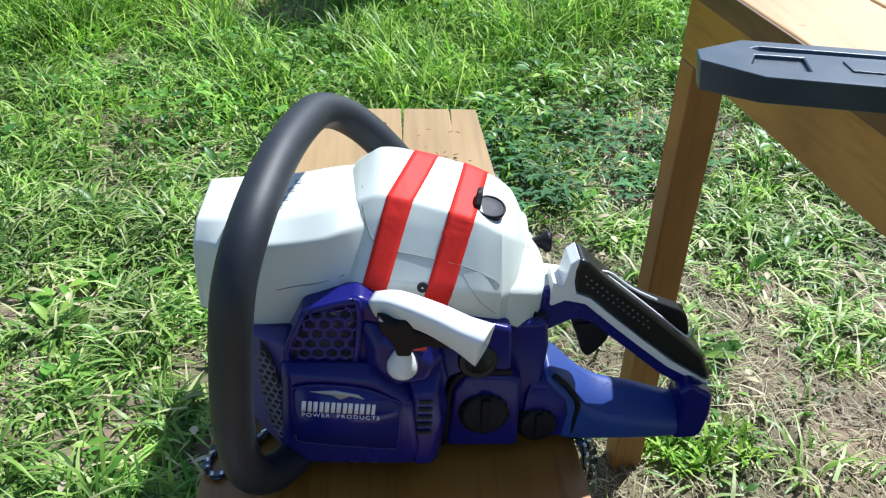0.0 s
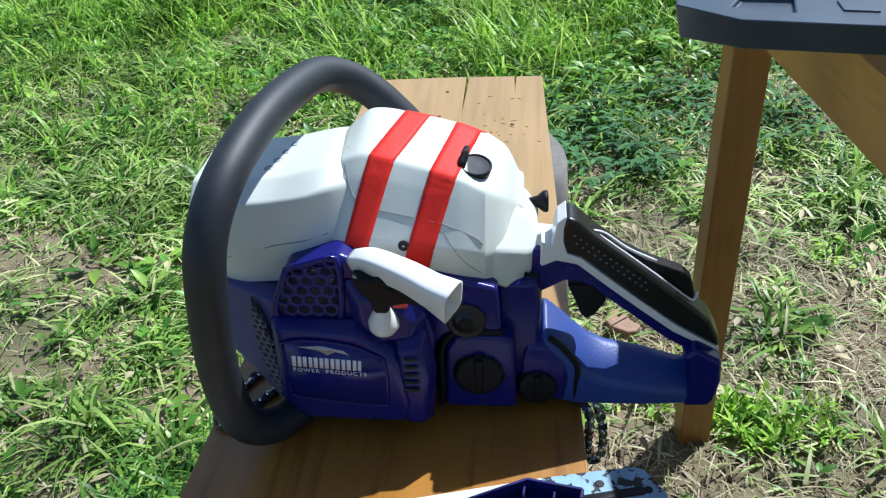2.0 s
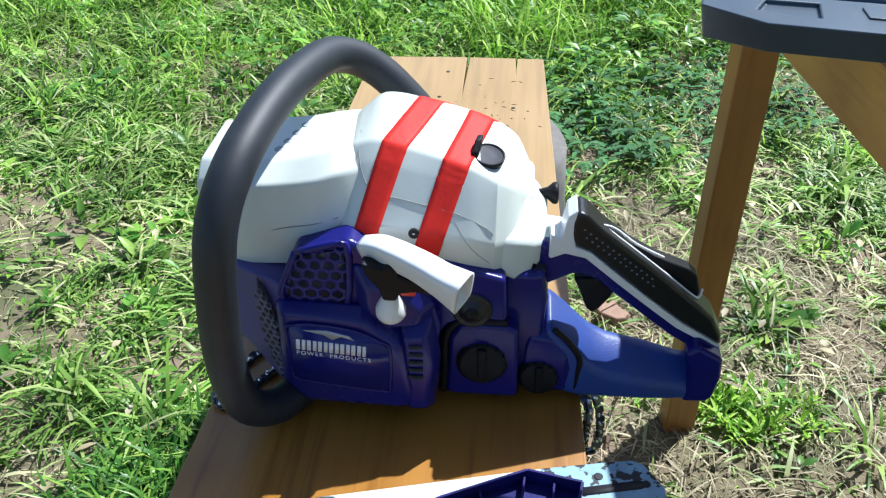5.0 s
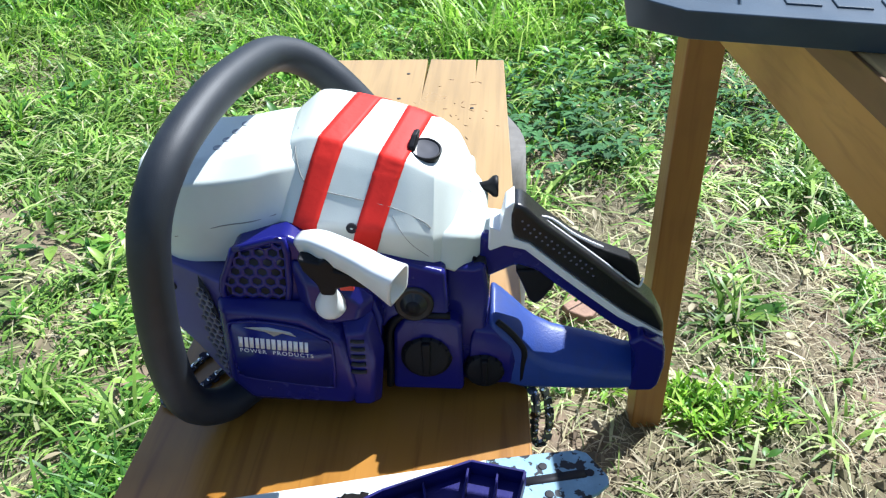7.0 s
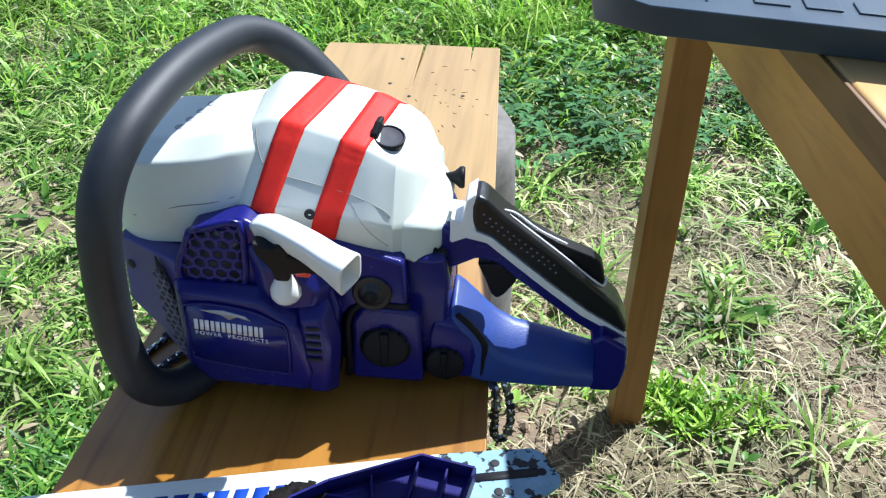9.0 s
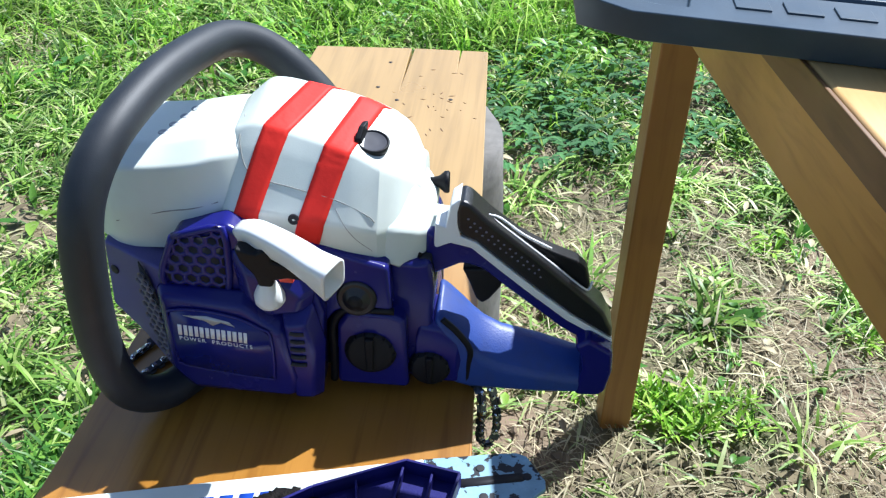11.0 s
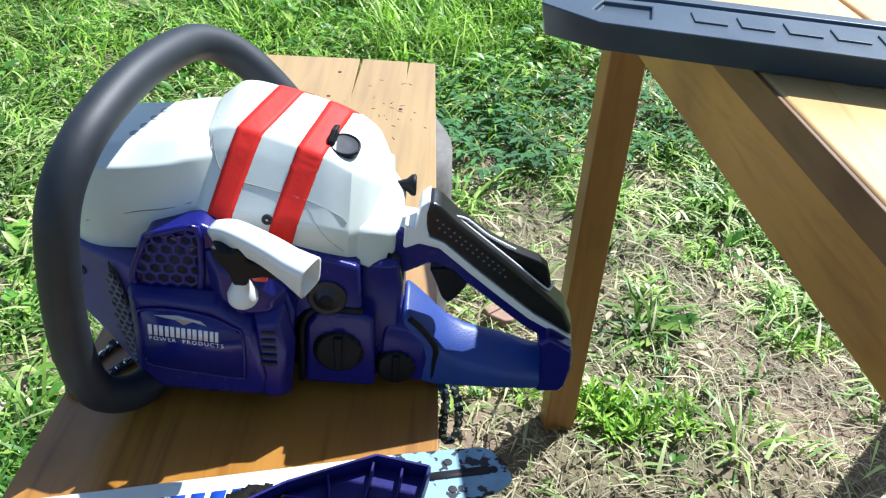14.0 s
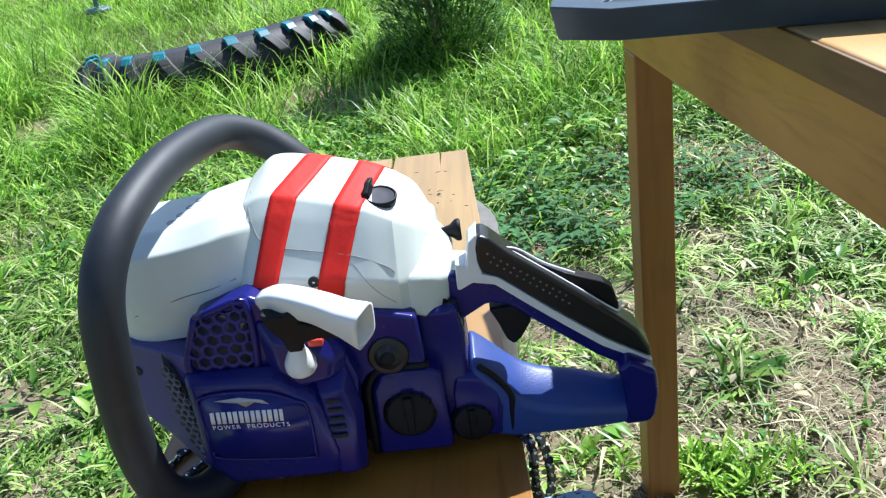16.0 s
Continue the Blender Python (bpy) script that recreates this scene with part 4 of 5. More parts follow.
lettering("badge_words", "POWER  PRODUCTS", 0.0061, Matrix.Translation(badge(0.006, 0.0255, 0.0018)) @ Matrix((bu, bv, bn)).transposed().to_4x4(), PRINT, starter, 0.0001)

# ribbed air slots at the housing's corner
part("slot_block", loft([
    [(0.147, 0.974, 0.575), (0.178, 0.974, 0.578), (0.186, 0.974, 0.535), (0.180, 0.974, 0.466), (0.152, 0.974, 0.466)],
    [(0.154, 0.954, 0.560), (0.172, 0.956, 0.562), (0.178, 0.956, 0.530), (0.172, 0.958, 0.475), (0.156, 0.957, 0.475)]]), BLUE, starter, bevel=0.004)
for k in range(5):
    z = 0.553 - 0.0088 * k
    part("air_slot", tube([(0.1585 - 0.0004 * k, 0.9550, z + 0.001), (0.164, 0.9548, z), (0.1700, 0.9560, z)], 0.0021, 8, 3, squash=0.9), CAVITY, starter)

# pull cord handle, ferrule and the faces round it
part("cord_platform", loft([
    [(0.108, 0.974, 0.630), (0.150, 0.974, 0.617), (0.182, 0.974, 0.590), (0.176, 0.974, 0.566), (0.138, 0.974, 0.562), (0.112, 0.974, 0.580)],
    [(0.122, 0.964, 0.606), (0.150, 0.962, 0.600), (0.168, 0.962, 0.585), (0.164, 0.962, 0.570), (0.138, 0.960, 0.566), (0.124, 0.964, 0.580)]]), BLUE, starter, bevel=0.004)
part("cord_ferrule", lathe((0.144, 0.960, 0.589), (0.02, -0.12, 1), [(-0.006, 0.0112), (-0.003, 0.0128), (0.003, 0.0128), (0.009, 0.0104), (0.015, 0.0072), (0.022, 0.0064)], 24), WHITE_CLEAN, saw, "white cord guide cone")


def rounded(c, u, v, hw, hh, k=16, p=3.2):
    """Rounded-rectangle ring."""
    out = []
    for i in range(k):
        a = 2 * math.pi * i / k
        ca, sa = math.cos(a), math.sin(a)
        out.append(c + u * hw * math.copysign(abs(ca) ** (2 / p), ca) + v * hh * math.copysign(abs(sa) ** (2 / p), sa))
    return out


def swept(path, sizes, up, k=16, p=3.2, bm=None, hollow=0.0):
    rings = []
    for i, q in enumerate(path):
        d = (path[min(i + 1, len(path) - 1)] - path[max(i - 1, 0)]).normalized()
        v = (up - d * up.dot(d)).normalized()
        u = d.cross(v)
        t = i / (len(path) - 1) * (len(sizes) - 1)
        j = min(int(t), len(sizes) - 2)
        hw = sizes[j][0] + (sizes[j + 1][0] - sizes[j][0]) * (t - j)
        hh = sizes[j][1] + (sizes[j + 1][1] - sizes[j][1]) * (t - j)
        rings.append(rounded(q, u, v, hw, hh, k, p))
    if hollow:
        for back, wall in ((0.0, 0.0026), (hollow, 0.0050)):
            rings.append(rounded(q - d * back, u, v, hw - wall, hh - wall, k, p))
    return loft(rings, bm)


UP = Vector((0.0, -0.25, 0.97))
pp = curve_points([(0.1225, 0.978, 0.639), (0.140, 0.967, 0.645), (0.168, 0.951, 0.6445), (0.190, 0.938, 0.640), (0.207, 0.929, 0.6355)], 5)
pull = part("pull_handle", swept(pp, [(0.0080, 0.0095), (0.0100, 0.0115), (0.0108, 0.0115), (0.0115, 0.0135), (0.0130, 0.0185)], UP, k=24, p=4.5, hollow=0.016), WHITE_CLEAN, saw, "white plastic pull-start handle")
part("handle_underside", side([(0.1225, 0.6430), (0.14, 0.6390), (0.1455, 0.6430), (0.153, 0.6370), (0.1525, 0.6320), (0.178, 0.6250), (0.189, 0.6200), (0.188, 0.6130), (0.164, 0.6160), (0.1525, 0.6130), (0.1505, 0.6060), (0.139, 0.6060), (0.1365, 0.6170), (0.126, 0.6310)], 0.9500, 0.9640), BLACK, pull, "black lower half of the pull handle", bevel=0.0025)
part("stop_switch", box((0.158, 0.968, 0.604), (0.012, 0.008, 0.006)), RED_FADED, saw, bevel=0.001)

# primer bulb and tank side
part("primer_panel", side([(0.140, 0.630), (0.238, 0.603), (0.241, 0.556), (0.206, 0.557), (0.190, 0.550), (0.176, 0.53), (0.150, 0.56)], 0.990, 1.012), BLUE, saw, "blue side panel", bevel=0.004, segs=3)
part("primer_bulb", lathe((0.2105, 0.9905, 0.5695), (0, -1, 0.1), [(0, 0.0175), (0.003, 0.0175), (0.005, 0.0155), (0.004, 0.013), (0.0045, 0.0115), (0.009, 0.008), (0.010, 0.002)], 28), RUBBER, saw, "black rubber primer bulb")
part("primer_dome", lathe((0.2105, 0.985, 0.5703), (0, -1, 0.1), [(0, 0.0085), (0.004, 0.0065), (0.0055, 0.002)], 20), BLACK, saw)
TANK = [(0.187, 0.464), (0.190, 0.534), (0.199, 0.549), (0.212, 0.552), (0.240, 0.551), (0.252, 0.545), (0.254, 0.464)]
part("fuel_tank", side(TANK, 0.990, 1.03), BLUE, saw, "blue fuel tank panel", bevel=0.005, segs=3)
part("tank_trim", tube([(0.184, 0.992, 0.468), (0.186, 0.991, 0.50), (0.187, 0.991, 0.535), (0.197, 0.991, 0.5525), (0.212, 0.991, 0.5550), (0.242, 0.992, 0.5545)], 0.0035, 8, 5), BLACK, saw)


def cap(name, c, r, lab):
    o = part(name, lathe(c, (0.05, -1, 0.12), [(-0.004, r * 1.1), (0.001, r * 1.1), (0.0015, r), (0.005, r * 0.97), (0.006, r * 0.86), (0.0055, 0.3 * r)], 28), BLACK, saw, lab)
    q = Vector(c) + Vector((0.0, -0.0090, 0.0010))
    part("cap_grip", prism([q + Vector((-0.16 * r, 0, -0.86 * r)), q + Vector((0.16 * r, 0, -0.86 * r)), q + Vector((0.2 * r, 0, 0.86 * r)), q + Vector((-0.2 * r, 0, 0.86 * r))], (0, 0.006, 0)), BLACK, o, bevel=0.002)
    for k in range(14):
        a = 2 * math.pi * k / 14
        w = Vector(c) + Vector((r * 0.985 * math.cos(a), -0.003, r * 0.985 * math.sin(a)))
        part("cap_rib", box(w, (0.0018, 0.004, 0.0018)), BLACK, o)
    return o


cap("fuel_cap", (0.2200, 0.990, 0.5085), 0.0215, "round black fuel tank cap")
part("tank_rear", side([(0.236, 0.464), (0.236, 0.598), (0.262, 0.597), (0.272, 0.60), (0.276, 0.57), (0.274, 0.536), (0.278, 0.464)], 1.006, 1.09), BLUE, saw, bevel=0.005)
part("oil_step", loft([
    [(0.256, 1.002, 0.464), (0.256, 1.002, 0.512), (0.262, 1.005, 0.530), (0.262, 1.04, 0.543), (0.256, 1.04, 0.464)],
    [(0.280, 1.001, 0.464), (0.280, 1.001, 0.510), (0.282, 1.004, 0.528), (0.282, 1.04, 0.541), (0.280, 1.04, 0.464)],
    [(0.299, 1.001, 0.464), (0.299, 1.001, 0.492), (0.303, 1.004, 0.512), (0.305, 1.04, 0.526), (0.299, 1.04, 0.464)]]), BLUE, saw, "blue oil tank step", bevel=0.005, segs=3)
cap("oil_cap", (0.2725, 1.0015, 0.4835), 0.0175, "round black oil tank cap")
part("gap_strip", tube([(0.2835, 1.003, 0.540), (0.297, 1.002, 0.527), (0.3085, 1.003, 0.507), (0.3080, 1.004, 0.487), (0.3070, 1.005, 0.466)], 0.0030, 8, 6), BLACK, saw)
part("rubber_mount", side([(0.256, 0.558), (0.258, 0.596), (0.272, 0.60), (0.276, 0.57), (0.268, 0.556)], 1.012, 1.04), CAVITY, saw, bevel=0.002)

# rear handle
GUARD = [(0.276, 1.006, 1.066, 0.466, 0.537, 0.547), (0.286, 1.004, 1.064, 0.464, 0.530, 0.540), (0.298, 1.003, 1.060, 0.460, 0.519, 0.531), (0.308, 1.002, 1.056, 0.458, 0.508, 0.523), (0.318, 1.002, 1.053, 0.458, 0.496, 0.516),
         (0.335, 1.002, 1.050, 0.458, 0.487, 0.509), (0.37, 1.002, 1.050, 0.458, 0.481, 0.501), (0.40, 1.003, 1.050, 0.459, 0.478, 0.491), (0.418, 1.005, 1.050, 0.459, 0.477, 0.487)]
rear = part("rear_handle", loft([[(x, y0, zb), (x, y0, zn), (x, y0 + 0.014, zn + 0.6 * (zf - zn)), (x, y1 - 0.012, zf), (x, y1, zf - 0.006), (x, y1, zb)] for x, y0, y1, zb, zn, zf in GUARD]), BLUE_SCUFFED, saw, "blue rear handle with hand guard", bevel=0.009, segs=4)
part("handle_post", side([(0.407, 0.458), (0.411, 0.492), (0.409, 0.506), (0.402, 0.518), (0.414, 0.527), (0.437, 0.513), (0.4385, 0.49), (0.435, 0.466), (0.430, 0.459)], 1.003, 1.050), BLUE, rear, bevel=0.006, segs=3)
part("upper_arm", side([(0.266, 0.570), (0.276, 0.576), (0.299, 0.589), (0.316, 0.584), (0.333, 0.569), (0.388, 0.524), (0.413, 0.508), (0.436, 0.500), (0.433, 0.513), (0.395, 0.540), (0.364, 0.565), (0.339, 0.586), (0.308, 0.613), (0.289, 0.617), (0.266, 0.622)], 1.0205, 1.0435), BLUE, rear, "blue upper handle arm", bevel=0.006, segs=3)
part("white_trim", side([(0.274, 0.608), (0.275, 0.632), (0.284, 0.628), (0.288, 0.650), (0.296, 0.657), (0.294, 0.634), (0.297, 0.6195), (0.310, 0.6145), (0.341, 0.5875), (0.366, 0.5665), (0.397, 0.5415), (0.4365, 0.516), (0.436, 0.510), (0.393, 0.535), (0.362, 0.560), (0.337, 0.581), (0.306, 0.608), (0.288, 0.612), (0.276, 0.606)], 1.0192, 1.0478), WHITE_CLEAN, rear, "white trim line", bevel=0.0015)
hgrip = part("handle_grip", side([(0.2935, 0.626), (0.2915, 0.645), (0.296, 0.656), (0.304, 0.653), (0.320, 0.637), (0.367, 0.599), (0.411, 0.561), (0.425, 0.548), (0.4350, 0.528), (0.4365, 0.5165), (0.397, 0.5420), (0.366, 0.5670), (0.341, 0.5880), (0.310, 0.6150), (0.299, 0.6195)], 1.0185, 1.0485), RUBBER, rear, "black rubber grip with raised dots", bevel=0.009, segs=4)
bm = bmesh.new()
for k in range(13):
    t = k / 12
    for row, dz in ((0, 0.0), (1, -0.008)):
        x, z = 0.303 + 0.062 * t + 0.002 * row, 0.6385 - 0.048 * t + dz
        lathe((x, 1.0188, z), (0, -1, 0), [(-0.001, 0.0014), (0.0004, 0.0011), (0.0007, 0.0004)], 8, bm)
part("grip_dots", bm, GRILLE, hgrip)
part("throttle_lock", side([(0.322, 0.632), (0.345, 0.617), (0.368, 0.604), (0.398, 0.592), (0.407, 0.584), (0.412, 0.566), (0.408, 0.556), (0.39, 0.566)], 1.032, 1.047), BLACK, rear, "black throttle lock lever", bevel=0.003)
part("lock_trim", tube([(0.318, 1.030, 0.637), (0.345, 1.028, 0.6165), (0.378, 1.028, 0.5895), (0.404, 1.028, 0.5675), (0.411, 1.031, 0.563), (0.4135, 1.034, 0.570)], 0.0011, 6, 4), PRINT, rear)
part("lock_trim", tube([(0.318, 1.030, 0.637), (0.330, 1.034, 0.631), (0.350, 1.0335, 0.616), (0.375, 1.0335, 0.603)], 0.0011, 6, 4), PRINT, rear)
part("trigger", side([(0.298, 0.582), (0.305, 0.566), (0.311, 0.549), (0.317, 0.543), (0.324, 0.549), (0.333, 0.563), (0.335, 0.572), (0.32, 0.583)], 1.024, 1.041), BLACK, rear, "black throttle trigger", bevel=0.003)

# wrap-round front handle
HANDLE = [(0.078, 1.012, 0.474), (0.052, 0.985, 0.468), (0.033, 0.954, 0.472), (0.0155, 0.929, 0.500), (0.0095, 0.920, 0.556), (0.0132, 0.920, 0.630), (0.0190, 0.932, 0.688), (0.0300, 0.968, 0.724), (0.0420, 1.037, 0.738),
          (0.055, 1.105, 0.737), (0.069, 1.158, 0.728), (0.093, 1.186, 0.709), (0.123, 1.193, 0.680), (0.155, 1.193, 0.635), (0.175, 1.190, 0.56), (0.178, 1.165, 0.50)]
part("front_handle", tube(HANDLE, 0.0168, 20, 7), FOAM, saw, "black foam-covered front handle")


# ---- chain under the saw ----
def link_mesh():
    bm = bmesh.new()
    shape = [(-0.0062, -0.0018), (-0.004, -0.0033), (0.004, -0.0033), (0.0062, -0.0018), (0.0062, 0.0010), (0.0035, 0.0030), (0.0, 0.0018), (-0.0035, 0.0030), (-0.0062, 0.0010)]
    for y in (-0.0024, 0.0012):
        prism([(x, y, z) for x, z in shape], (0, 0.0012, 0), bm)
    prism([(-0.003, -0.0008, -0.006), (0.003, -0.0008, -0.006), (0.0045, -0.0008, -0.001), (-0.0045, -0.0008, -0.001)], (0, 0.0016, 0), bm)
    bmesh.ops.recalc_face_normals(bm, faces=bm.faces)
    me = bpy.data.meshes.new("link")
    bm.to_mesh(me)
    bm.free()
    me.materials.append(STEEL)
    rv = bmesh.new()
    for x in (-0.0042, 0.0042):
        lathe((x, -0.0030, 0), (0, 1, 0), [(-0.0003, 0.0014), (0.0006, 0.0021), (0.0054, 0.0021), (0.0063, 0.0014)], 8, rv)
    bmesh.ops.recalc_face_normals(rv, faces=rv.faces)
    mr = bpy.data.meshes.new("rivets")
    rv.to_mesh(mr)
    rv.free()
    mr.materials.append(RIVET)
    return me, mr


def build_chain():
    ch = thing("saw_chain", (0.15, 1.0, 0.45), "loose oily steel chain under the saw, hanging off the bench", "chain")
    z = 0.4535
    loop = [(0.06, 1.03, z), (0.036, 1.035, z), (0.014, 1.020, z), (-0.004, 0.992, z), (-0.016, 0.972, z), (-0.027, 0.970, z), (-0.032, 0.985, z), (-0.022, 1.012, z), (-0.004, 1.045, z), (0.03, 1.065, z), (0.09, 1.07, z), (0.18, 1.055, z), (0.27, 1.045, z), (0.312, 1.026, z),
            (0.327, 1.018, 0.447), (0.334, 1.012, 0.425), (0.336, 1.008, 0.402), (0.331, 1.003, 0.386), (0.324, 1.0, 0.390), (0.3225, 0.998, 0.415), (0.3235, 0.996, 0.440), (0.318, 1.010, z), (0.30, 1.024, z), (0.25, 1.032, z), (0.18, 1.035, z), (0.12, 1.035, z), (0.06, 1.03, z)]
    path = curve_points(loop, 14)
    me, mr = link_mesh()
    gap, prev, k = 0.0, None, 0
    for a, b in zip(path, path[1:]):
        gap += (b - a).length
        if gap < 0.0088:
            continue
        gap = 0.0
        d = (b - a).normalized()
        side_v = Vector((0, 0, 1)) if abs(d.z) < 0.6 else Vector((0.25, -1, 0)).normalized()
        u = side_v
        w = d.cross(u).normalized()
        u = w.cross(d).normalized()
        tw = 0.5 * math.sin(k * 1.7)
        u2, w2 = u * math.cos(tw) + w * math.sin(tw), w * math.cos(tw) - u * math.sin(tw)
        m = Matrix((d, u2, w2)).transposed().to_4x4()
        m.translation = a - BASE[ch]
        lk = new("link", me)
        lk.parent, lk.matrix_local = ch, m
        rk = new("rivets", mr)
        rk.parent = lk
        k += 1


build_chain()


# ---- spare bar and clutch cover at the front ----
BD, BW = Vector((0.9735, 0.2287, 0)), Vector((-0.2287, 0.9735, 0))
BO = Vector((-0.072, 0.802, 0))


def bar_pt(a, b, z):
    return BO + BD * a + BW * b + Vector((0, 0, z))


def build_bar():
    g = thing("guide_bar", (0.15, 0.85, 0.45), "white painted chainsaw guide bar with worn tail on the bench", "guide bar")
    nose = [(0.012, -0.012), (0.0, 0.0), (0.003, 0.016), (0.018, 0.026), (0.365, 0.030), (0.365, -0.030), (0.02, -0.028)]
    part("bar_body", prism([bar_pt(a, b, 0.4515) for a, b in nose], (0, 0, 0.0048)), WHITE, g, "white enamelled bar blade", bevel=0.0008)
    tail = [(0.3652, 0.030), (0.42, 0.0285), (0.446, 0.027), (0.454, 0.022), (0.4645, -0.006), (0.463, -0.014), (0.450, -0.022), (0.42, -0.029), (0.3652, -0.030)]
    part("bar_tail", prism([bar_pt(a, b, 0.4515) for a, b in tail], (0, 0, 0.0048)), BAR_METAL, g, "worn pale blue steel bar tail", bevel=0.0008)
    part("adjuster_slot", prism([bar_pt(a, b, 0.4563) for a, b in ((0.375, -0.0040), (0.445, -0.0045), (0.450, -0.002), (0.450, 0.002), (0.445, 0.0048), (0.375, 0.0046))], (0, 0, 0.0003)), CAVITY, g)
    for a, b in ((0.412, 0.014), (0.41, -0.016), (0.45, 0.0)):
        part("oil_hole", lathe(bar_pt(a, b, 0.4563), (0, 0, 1), [(0, 0.004), (0.0003, 0.004), (0.0004, 0.003)], 12), CAVITY, g)
    part("nose_hole", lathe(bar_pt(0.014, 0.002, 0.4563), (0, 0, 1), [(0, 0.0035), (0.0003, 0.0035), (0.0004, 0.003)], 12), CAVITY, g)
    x = 0.045
    for wl in (0.028, 0.028, 0.028, 0.028, 0.028, 0.028, 0.010):
        for w0, w1 in ((0.0, 0.43 * wl), (0.60 * wl, wl)) if wl > 0.02 else ((0.0, wl),):
            part("logo_bar", prism([bar_pt(x + a, b, 0.4563) for a, b in ((w0 - 0.007, -0.016), (w1 - 0.007, -0.016), (w1, 0.012), (w0, 0.012))], (0, 0, 0.0003)), PRINT_BLUE, g)
        x += wl + 0.005


build_bar()


def crust(poly, z0, thick, step, seed):
    """Lumpy crust over a plan outline, thinning out to its edge."""
    bm = bmesh.new()
    xs, ys = [p[0] for p in poly], [p[1] for p in poly]
    nx, ny = int((max(xs) - min(xs)) / step) + 2, int((max(ys) - min(ys)) / step) + 2
    grid = {}
    for j in range(ny):
        for i in range(nx):
            x, y = min(xs) + i * step, min(ys) + j * step
            if inside(poly, x, y):
                edge = min(sum(inside(poly, x + k * r * math.cos(q), y + k * r * math.sin(q)) for q in (0, 1.05, 2.1, 3.14, 4.2, 5.25)) for k, r in ((1, step), (2, step))) / 6
                h = 0.35 + 0.65 * (0.5 + 0.6 * noise.noise(Vector((x * 90, y * 90, seed))) + 0.5 * noise.noise(Vector((x * 260, y * 260, seed))))
                jx, jy = (0.3 * step * noise.noise(Vector((x * 700, y * 700, seed + k))) for k in (3, 7))
                grid[i, j] = bm.verts.new((x + jx, y + jy, z0 + thick * max(0.0, h) * edge))
    for (i, j), v in grid.items():
        c = [grid.get(k) for k in ((i + 1, j), (i + 1, j + 1), (i, j + 1))]
        if all(c):
            bm.faces.new((v, *c))
    return bm


def build_clutch_cover():
    c = thing("clutch_cover", (0.24, 0.84, 0.45), "dirty blue plastic clutch cover lying inside up on the bar", "cover")
    rim = [(0.165, 0.842), (0.192, 0.862), (0.264, 0.897), (0.310, 0.888), (0.300, 0.838), (0.282, 0.800), (0.262, 0.775), (0.205, 0.765), (0.168, 0.785), (0.155, 0.815)]
    body = part("plate", flat(rim, 0.4568, 0.4595), BLUE_GRIMY_SHADED, c, bevel=0.001)
    for i in range(len(rim)):
        a, b = Vector((*rim[i], 0)), Vector((*rim[(i + 1) % len(rim)], 0))
        d = (b - a).normalized()
        n = Vector((d.y, -d.x, 0)) * 0.0013
        part("rim_wall", prism([a - n + Vector((0, 0, 0.459)), b - n + Vector((0, 0, 0.459)), b + n + Vector((0, 0, 0.459)), a + n + Vector((0, 0, 0.459))], (0, 0, 0.016)), BLUE_GRIMY_SHADED, body, bevel=0.0006)
    for (x0, y0), (x1, y1) in (((0.225, 0.876), (0.230, 0.852)), ((0.262, 0.894), (0.258, 0.850)), ((0.287, 0.890), (0.283, 0.845)), ((0.192, 0.852), (0.300, 0.846))):
        a, b = Vector((x0, y0, 0)), Vector((x1, y1, 0))
        d = (b - a).normalized()
        n = Vector((d.y, -d.x, 0)) * 0.0011
        part("rib", prism([a - n + Vector((0, 0, 0.459)), b - n + Vector((0, 0, 0.459)), b + n + Vector((0, 0, 0.459)), a + n + Vector((0, 0, 0.459))], (0, 0, 0.011)), BLUE_GRIMY_SHADED, body, bevel=0.0006)
    ring = [(0.220 + 0.040 * math.cos(a), 0.803 + 0.040 * math.sin(a)) for a in (2 * math.pi * k / 40 for k in range(40))]
    part("drum_ring", tube([(x, y, 0.470) for x, y in ring + ring[:1]], 0.0008, 8, 1), material("worn_steel", (0.10, 0.10, 0.10), 0.45, metal=0.8, vary=0.4, vary_scale=60), body)
    part("drum_well", lathe((0.220, 0.803, 0.4597), (0, 0, 1), [(0, 0.039), (0.010, 0.0395), (0.0098, 0.037), (0.001, 0.036), (0.0012, 0.005)], 32), BLUE_GRIMY_SHADED, body)
    grime = [(0.128, 0.818), (0.134, 0.840), (0.143, 0.858), (0.158, 0.868), (0.178, 0.872), (0.192, 0.864), (0.205, 0.852), (0.238, 0.846), (0.225, 0.835), (0.19, 0.832), (0.172, 0.812), (0.160, 0.795), (0.142, 0.800)]
    part("caked_sawdust", crust(grime, 0.4575, 0.009, 0.0026, 5), GRIME_SHADE, body, "black oily sawdust caked on the cover")["kind"] = "stuff"
    # black crust over the inner half: oily dirt plus shade in its colour
    dirt = [(0.166, 0.834), (0.20, 0.846), (0.296, 0.842), (0.280, 0.803), (0.260, 0.779), (0.206, 0.769), (0.172, 0.787), (0.160, 0.815)]
    part("dirt_and_shade", crust(dirt, 0.4598, 0.0035, 0.003, 9), GRIME_SHADE, body, "black oily dirt and painted shade in the cover")["kind"] = "stuff"


build_clutch_cover()


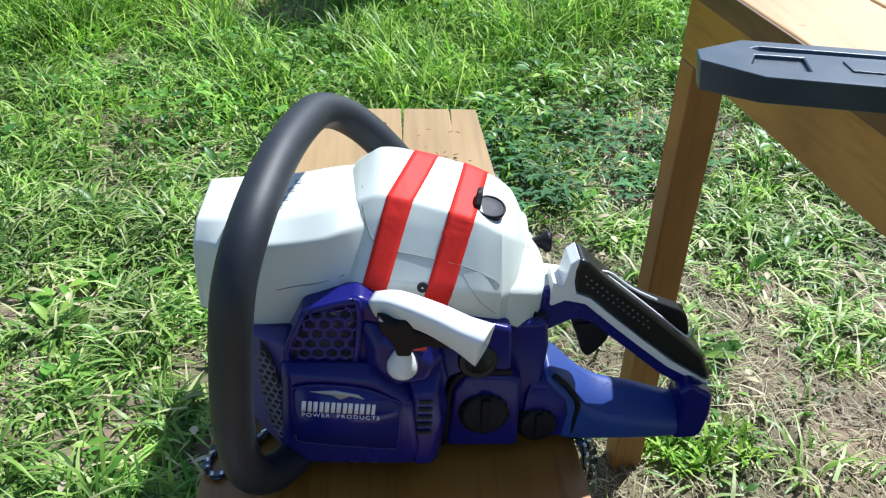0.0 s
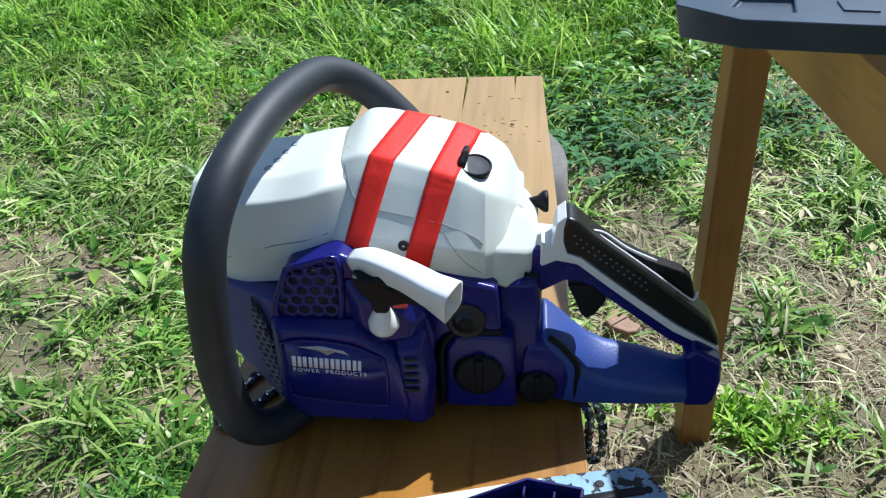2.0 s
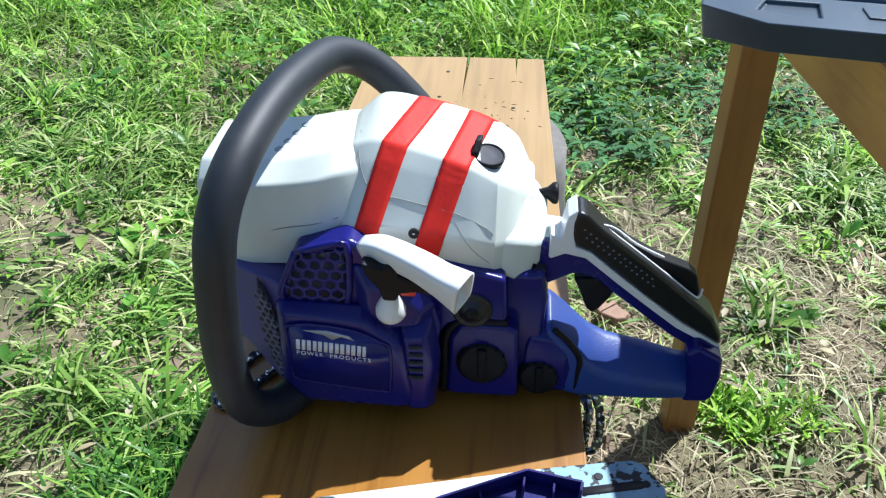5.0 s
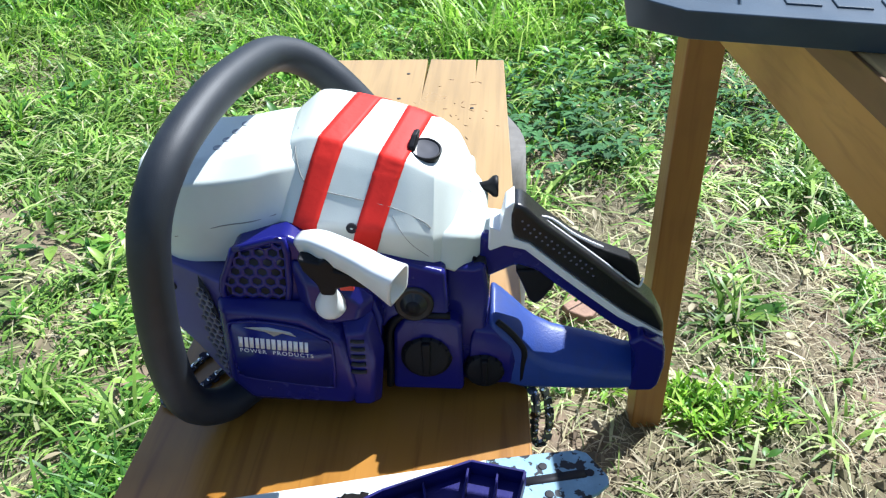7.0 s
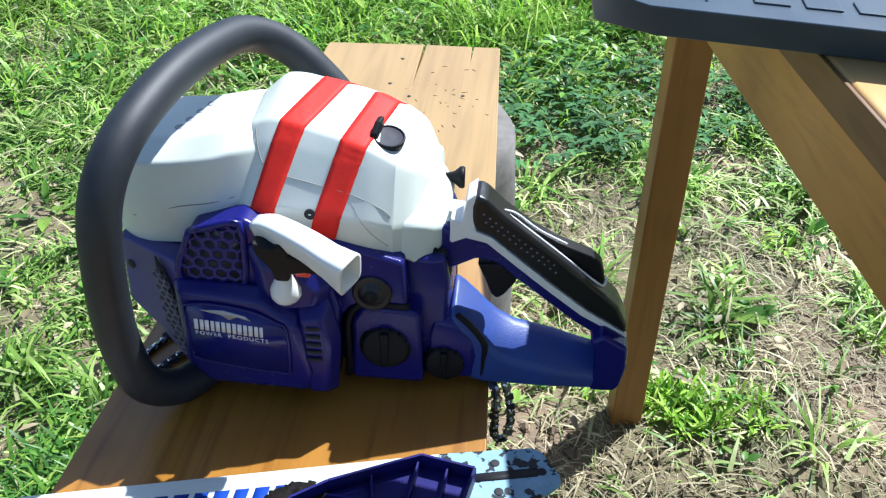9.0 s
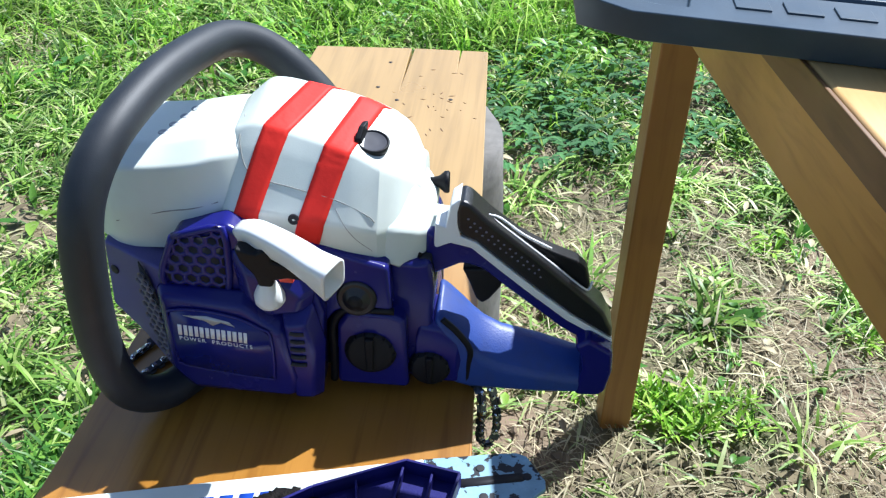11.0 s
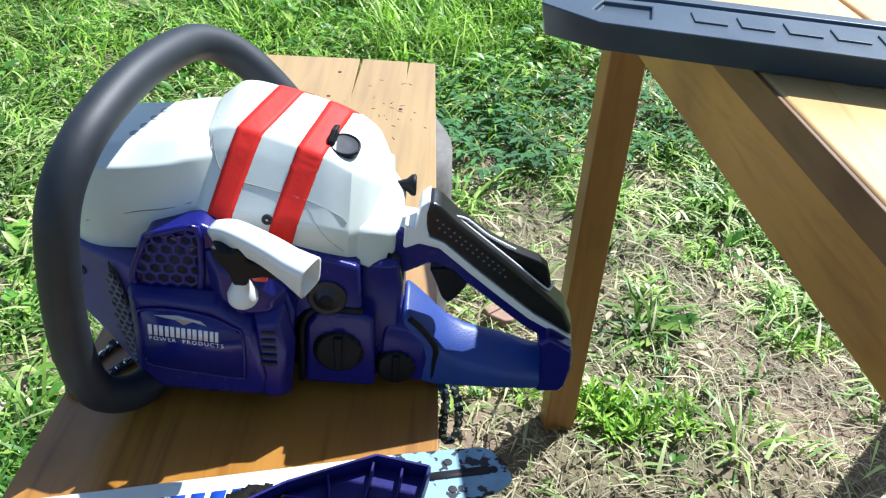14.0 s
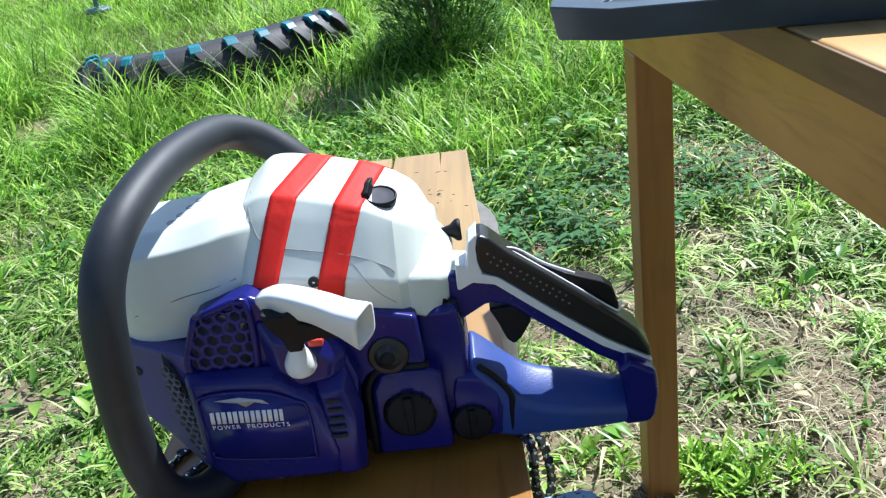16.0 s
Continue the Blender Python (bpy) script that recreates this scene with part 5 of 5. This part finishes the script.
# ---- behind: tyre bed, standpipe, bush, bits on the ground ----
def build_tyre():
    """A cut length of tractor tyre tread, set on edge round a flower bed; it curls away at its far end."""
    h, foot = 0.235, 0.035
    spine = curve_points([(-1.21, 3.86, foot), (-1.15, 3.74, foot), (-1.00, 3.70, foot), (-0.79, 3.74, foot), (-0.58, 3.85, foot), (-0.41, 3.98, foot), (-0.29, 4.12, foot), (-0.24, 4.22, foot)], 10)
    c = spine[40]
    t = thing("tractor_tyre_strip", (c.x, c.y, foot), "cut black tractor tyre edging a flower bed, turquoise painted lugs", "tyre")

    def at(i, out, z):
        d = (spine[min(i + 1, len(spine) - 1)] - spine[max(i - 1, 0)]).normalized()
        n = Vector((d.y, -d.x, 0))
        return spine[i] + n * out + Vector((0, 0, z))

    prof = [(0.0, 0.0), (0.025, 0.03), (0.045, 0.10), (0.045, 0.16), (0.02, h - 0.03), (-0.02, h), (-0.10, h + 0.006), (-0.10, h - 0.02), (-0.03, h - 0.03), (-0.02, 0.0)]
    body = part("tread", loft([[at(i, o, z) for o, z in prof] for i in range(len(spine))]), TYRE, t)
    i = 1
    while i + 7 < len(spine):
        rings = []
        for k in range(6):
            j = i + 5 - k
            o, z = ((0.03, 0.015), (0.052, 0.07), (0.062, 0.12), (0.055, 0.17), (0.03, h - 0.03), (-0.02, h + 0.004))[k]
            rings.append([at(j, o - 0.03, z), at(j, o + 0.022, z + 0.004), at(j + 2, o + 0.022, z + 0.004), at(j + 2, o - 0.03, z)])
        lug = part("lug", loft(rings), TYRE, body, bevel=0.005)
        part("painted_tip", loft([[at(i, o, z), at(i, o + 0.012, z + 0.016), at(i + 2, o + 0.012, z + 0.016), at(i + 2, o, z)] for o, z in ((0.012, h - 0.022), (-0.01, h - 0.002), (-0.045, h + 0.002))]), TEAL, lug, bevel=0.003)
        i += 6
    rnd = np.random.rand
    m = 6000
    b = np.stack([np.random.uniform(-1.55, -0.40, m), 4.12 + 0.75 * rnd(m), np.full(m, 0.05)], 1)
    blades("bed_grass", b, rnd(m) * 6.283, 0.10 + 0.16 * rnd(m), 0.003 + 0.004 * rnd(m), 0.15 + 0.6 * rnd(m), G_BED, "dry brown plants growing behind the tyre strip", "dry grass")


build_tyre()


def build_bush(cx, cy, h, name, label, mat, n, w):
    lv = []
    for _ in range(n):
        a, z = random.random() * 6.283, h * random.random() ** 0.8
        r = w * math.sqrt(random.random()) * (1.1 - 0.6 * z / h)
        lv.append(((cx + r * math.cos(a), cy + r * math.sin(a), 0.05 + z), a + random.uniform(-0.8, 0.8), random.uniform(0.0, 1.2), random.uniform(0.04, 0.09), random.uniform(0.006, 0.012)))
    b = leaf_mesh(lv, mat, name, label, "bush", kind="")
    for _ in range(9):
        a = random.random() * 6.283
        st = part("stem", tube([(cx, cy, 0), (cx + 0.3 * w * math.cos(a), cy + 0.3 * w * math.sin(a), h * 0.5), (cx + 0.7 * w * math.cos(a), cy + 0.7 * w * math.sin(a), h * 0.95)], 0.006, 6, 3), CHIP_WOOD)
        st.parent = b


build_bush(0.21, 3.86, 0.80, "bush", "dark green leafy bush at the edge of the meadow", G_BUSH, 7500, 0.25)


def build_standpipe(at):
    p = thing("standpipe", at, "blue-grey painted standpipe with a valve in the grass", "pipe")
    c = Vector(at)
    part("pipe", lathe(c, (0, 0, 1), [(0, 0.03), (0.03, 0.03), (0.035, 0.014), (0.22, 0.014), (0.225, 0.022), (0.25, 0.022), (0.255, 0.012), (0.33, 0.010)], 14), PIPE, p)
    part("valve_arm", tube([c + Vector((-0.055, 0, 0.19)), c + Vector((0, 0, 0.19)), c + Vector((0.055, 0, 0.19))], 0.017, 10, 3), PIPE, p)
    part("flange", lathe(c + Vector((0, 0, 0.10)), (0, 0, 1), [(0, 0.07), (0.02, 0.07), (0.025, 0.05)], 16), PIPE, p)


build_standpipe((-1.72, 5.35, 0.12))


def build_clods():
    """Crumbs of dry soil over the worn ground."""
    rs = np.random.RandomState(8)
    x, y = rs.uniform(0.2, 1.6, 16000), rs.uniform(1.1, 2.7, 16000)
    keep = rs.rand(16000) < 0.08 + 0.75 * bare(x, y) + 0.12 * (1 - lushness(x, y))
    x, y = x[keep], y[keep]
    n = len(x)
    size = 0.0025 + 0.009 * rs.rand(n) ** 2.5
    corner = np.array([(1, 0, 0), (0, 1, 0), (-1, 0, 0), (0, -1, 0), (0, 0, 0.8), (0, 0, -0.8)], float)
    pts = corner[None] * size[:, None, None] * (0.6 + 0.8 * rs.rand(n, 6, 1)) + np.stack([x, y, heights(x, y) + 0.010 + 0.3 * size], 1)[:, None, :]
    tri = np.array([(0, 1, 4), (1, 2, 4), (2, 3, 4), (3, 0, 4), (1, 0, 5), (2, 1, 5), (3, 2, 5), (0, 3, 5)])
    faces = (np.arange(n)[:, None, None] * 6 + tri[None]).reshape(-1, 3)
    me = bpy.data.meshes.new("soil_clods")
    me.from_pydata(pts.reshape(-1, 3).tolist(), [], faces.tolist())
    me.materials.append(SOIL)
    tagged(new("soil_clods", me), "crumbs of dry brown soil between the straw", "soil", kind="stuff")


build_clods()


def build_bits():
    bm = flat([(0.398, 1.668), (0.408, 1.650), (0.436, 1.634), (0.452, 1.638), (0.462, 1.655), (0.446, 1.668), (0.436, 1.69), (0.414, 1.704), (0.402, 1.69)], 0.008, 0.026)
    tagged(part("wood_chip", bm, CHIP_WOOD, bevel=0.004), "reddish chunk of wood lying in the grass", "wood chip")
    lv = []
    for _ in range(420):
        x, y = random.uniform(-1.4, 1.9), random.uniform(1.1, 3.0)
        lv.append(((x, y, 0.025 + 0.02 * random.random()), random.random() * 6.283, random.uniform(-0.1, 0.3), random.uniform(0.015, 0.045), random.uniform(0.006, 0.017)))
    leaf_mesh(lv, G_DRY, "fallen_leaves", "pale dry leaves scattered on the grass", "leaves")


build_bits()
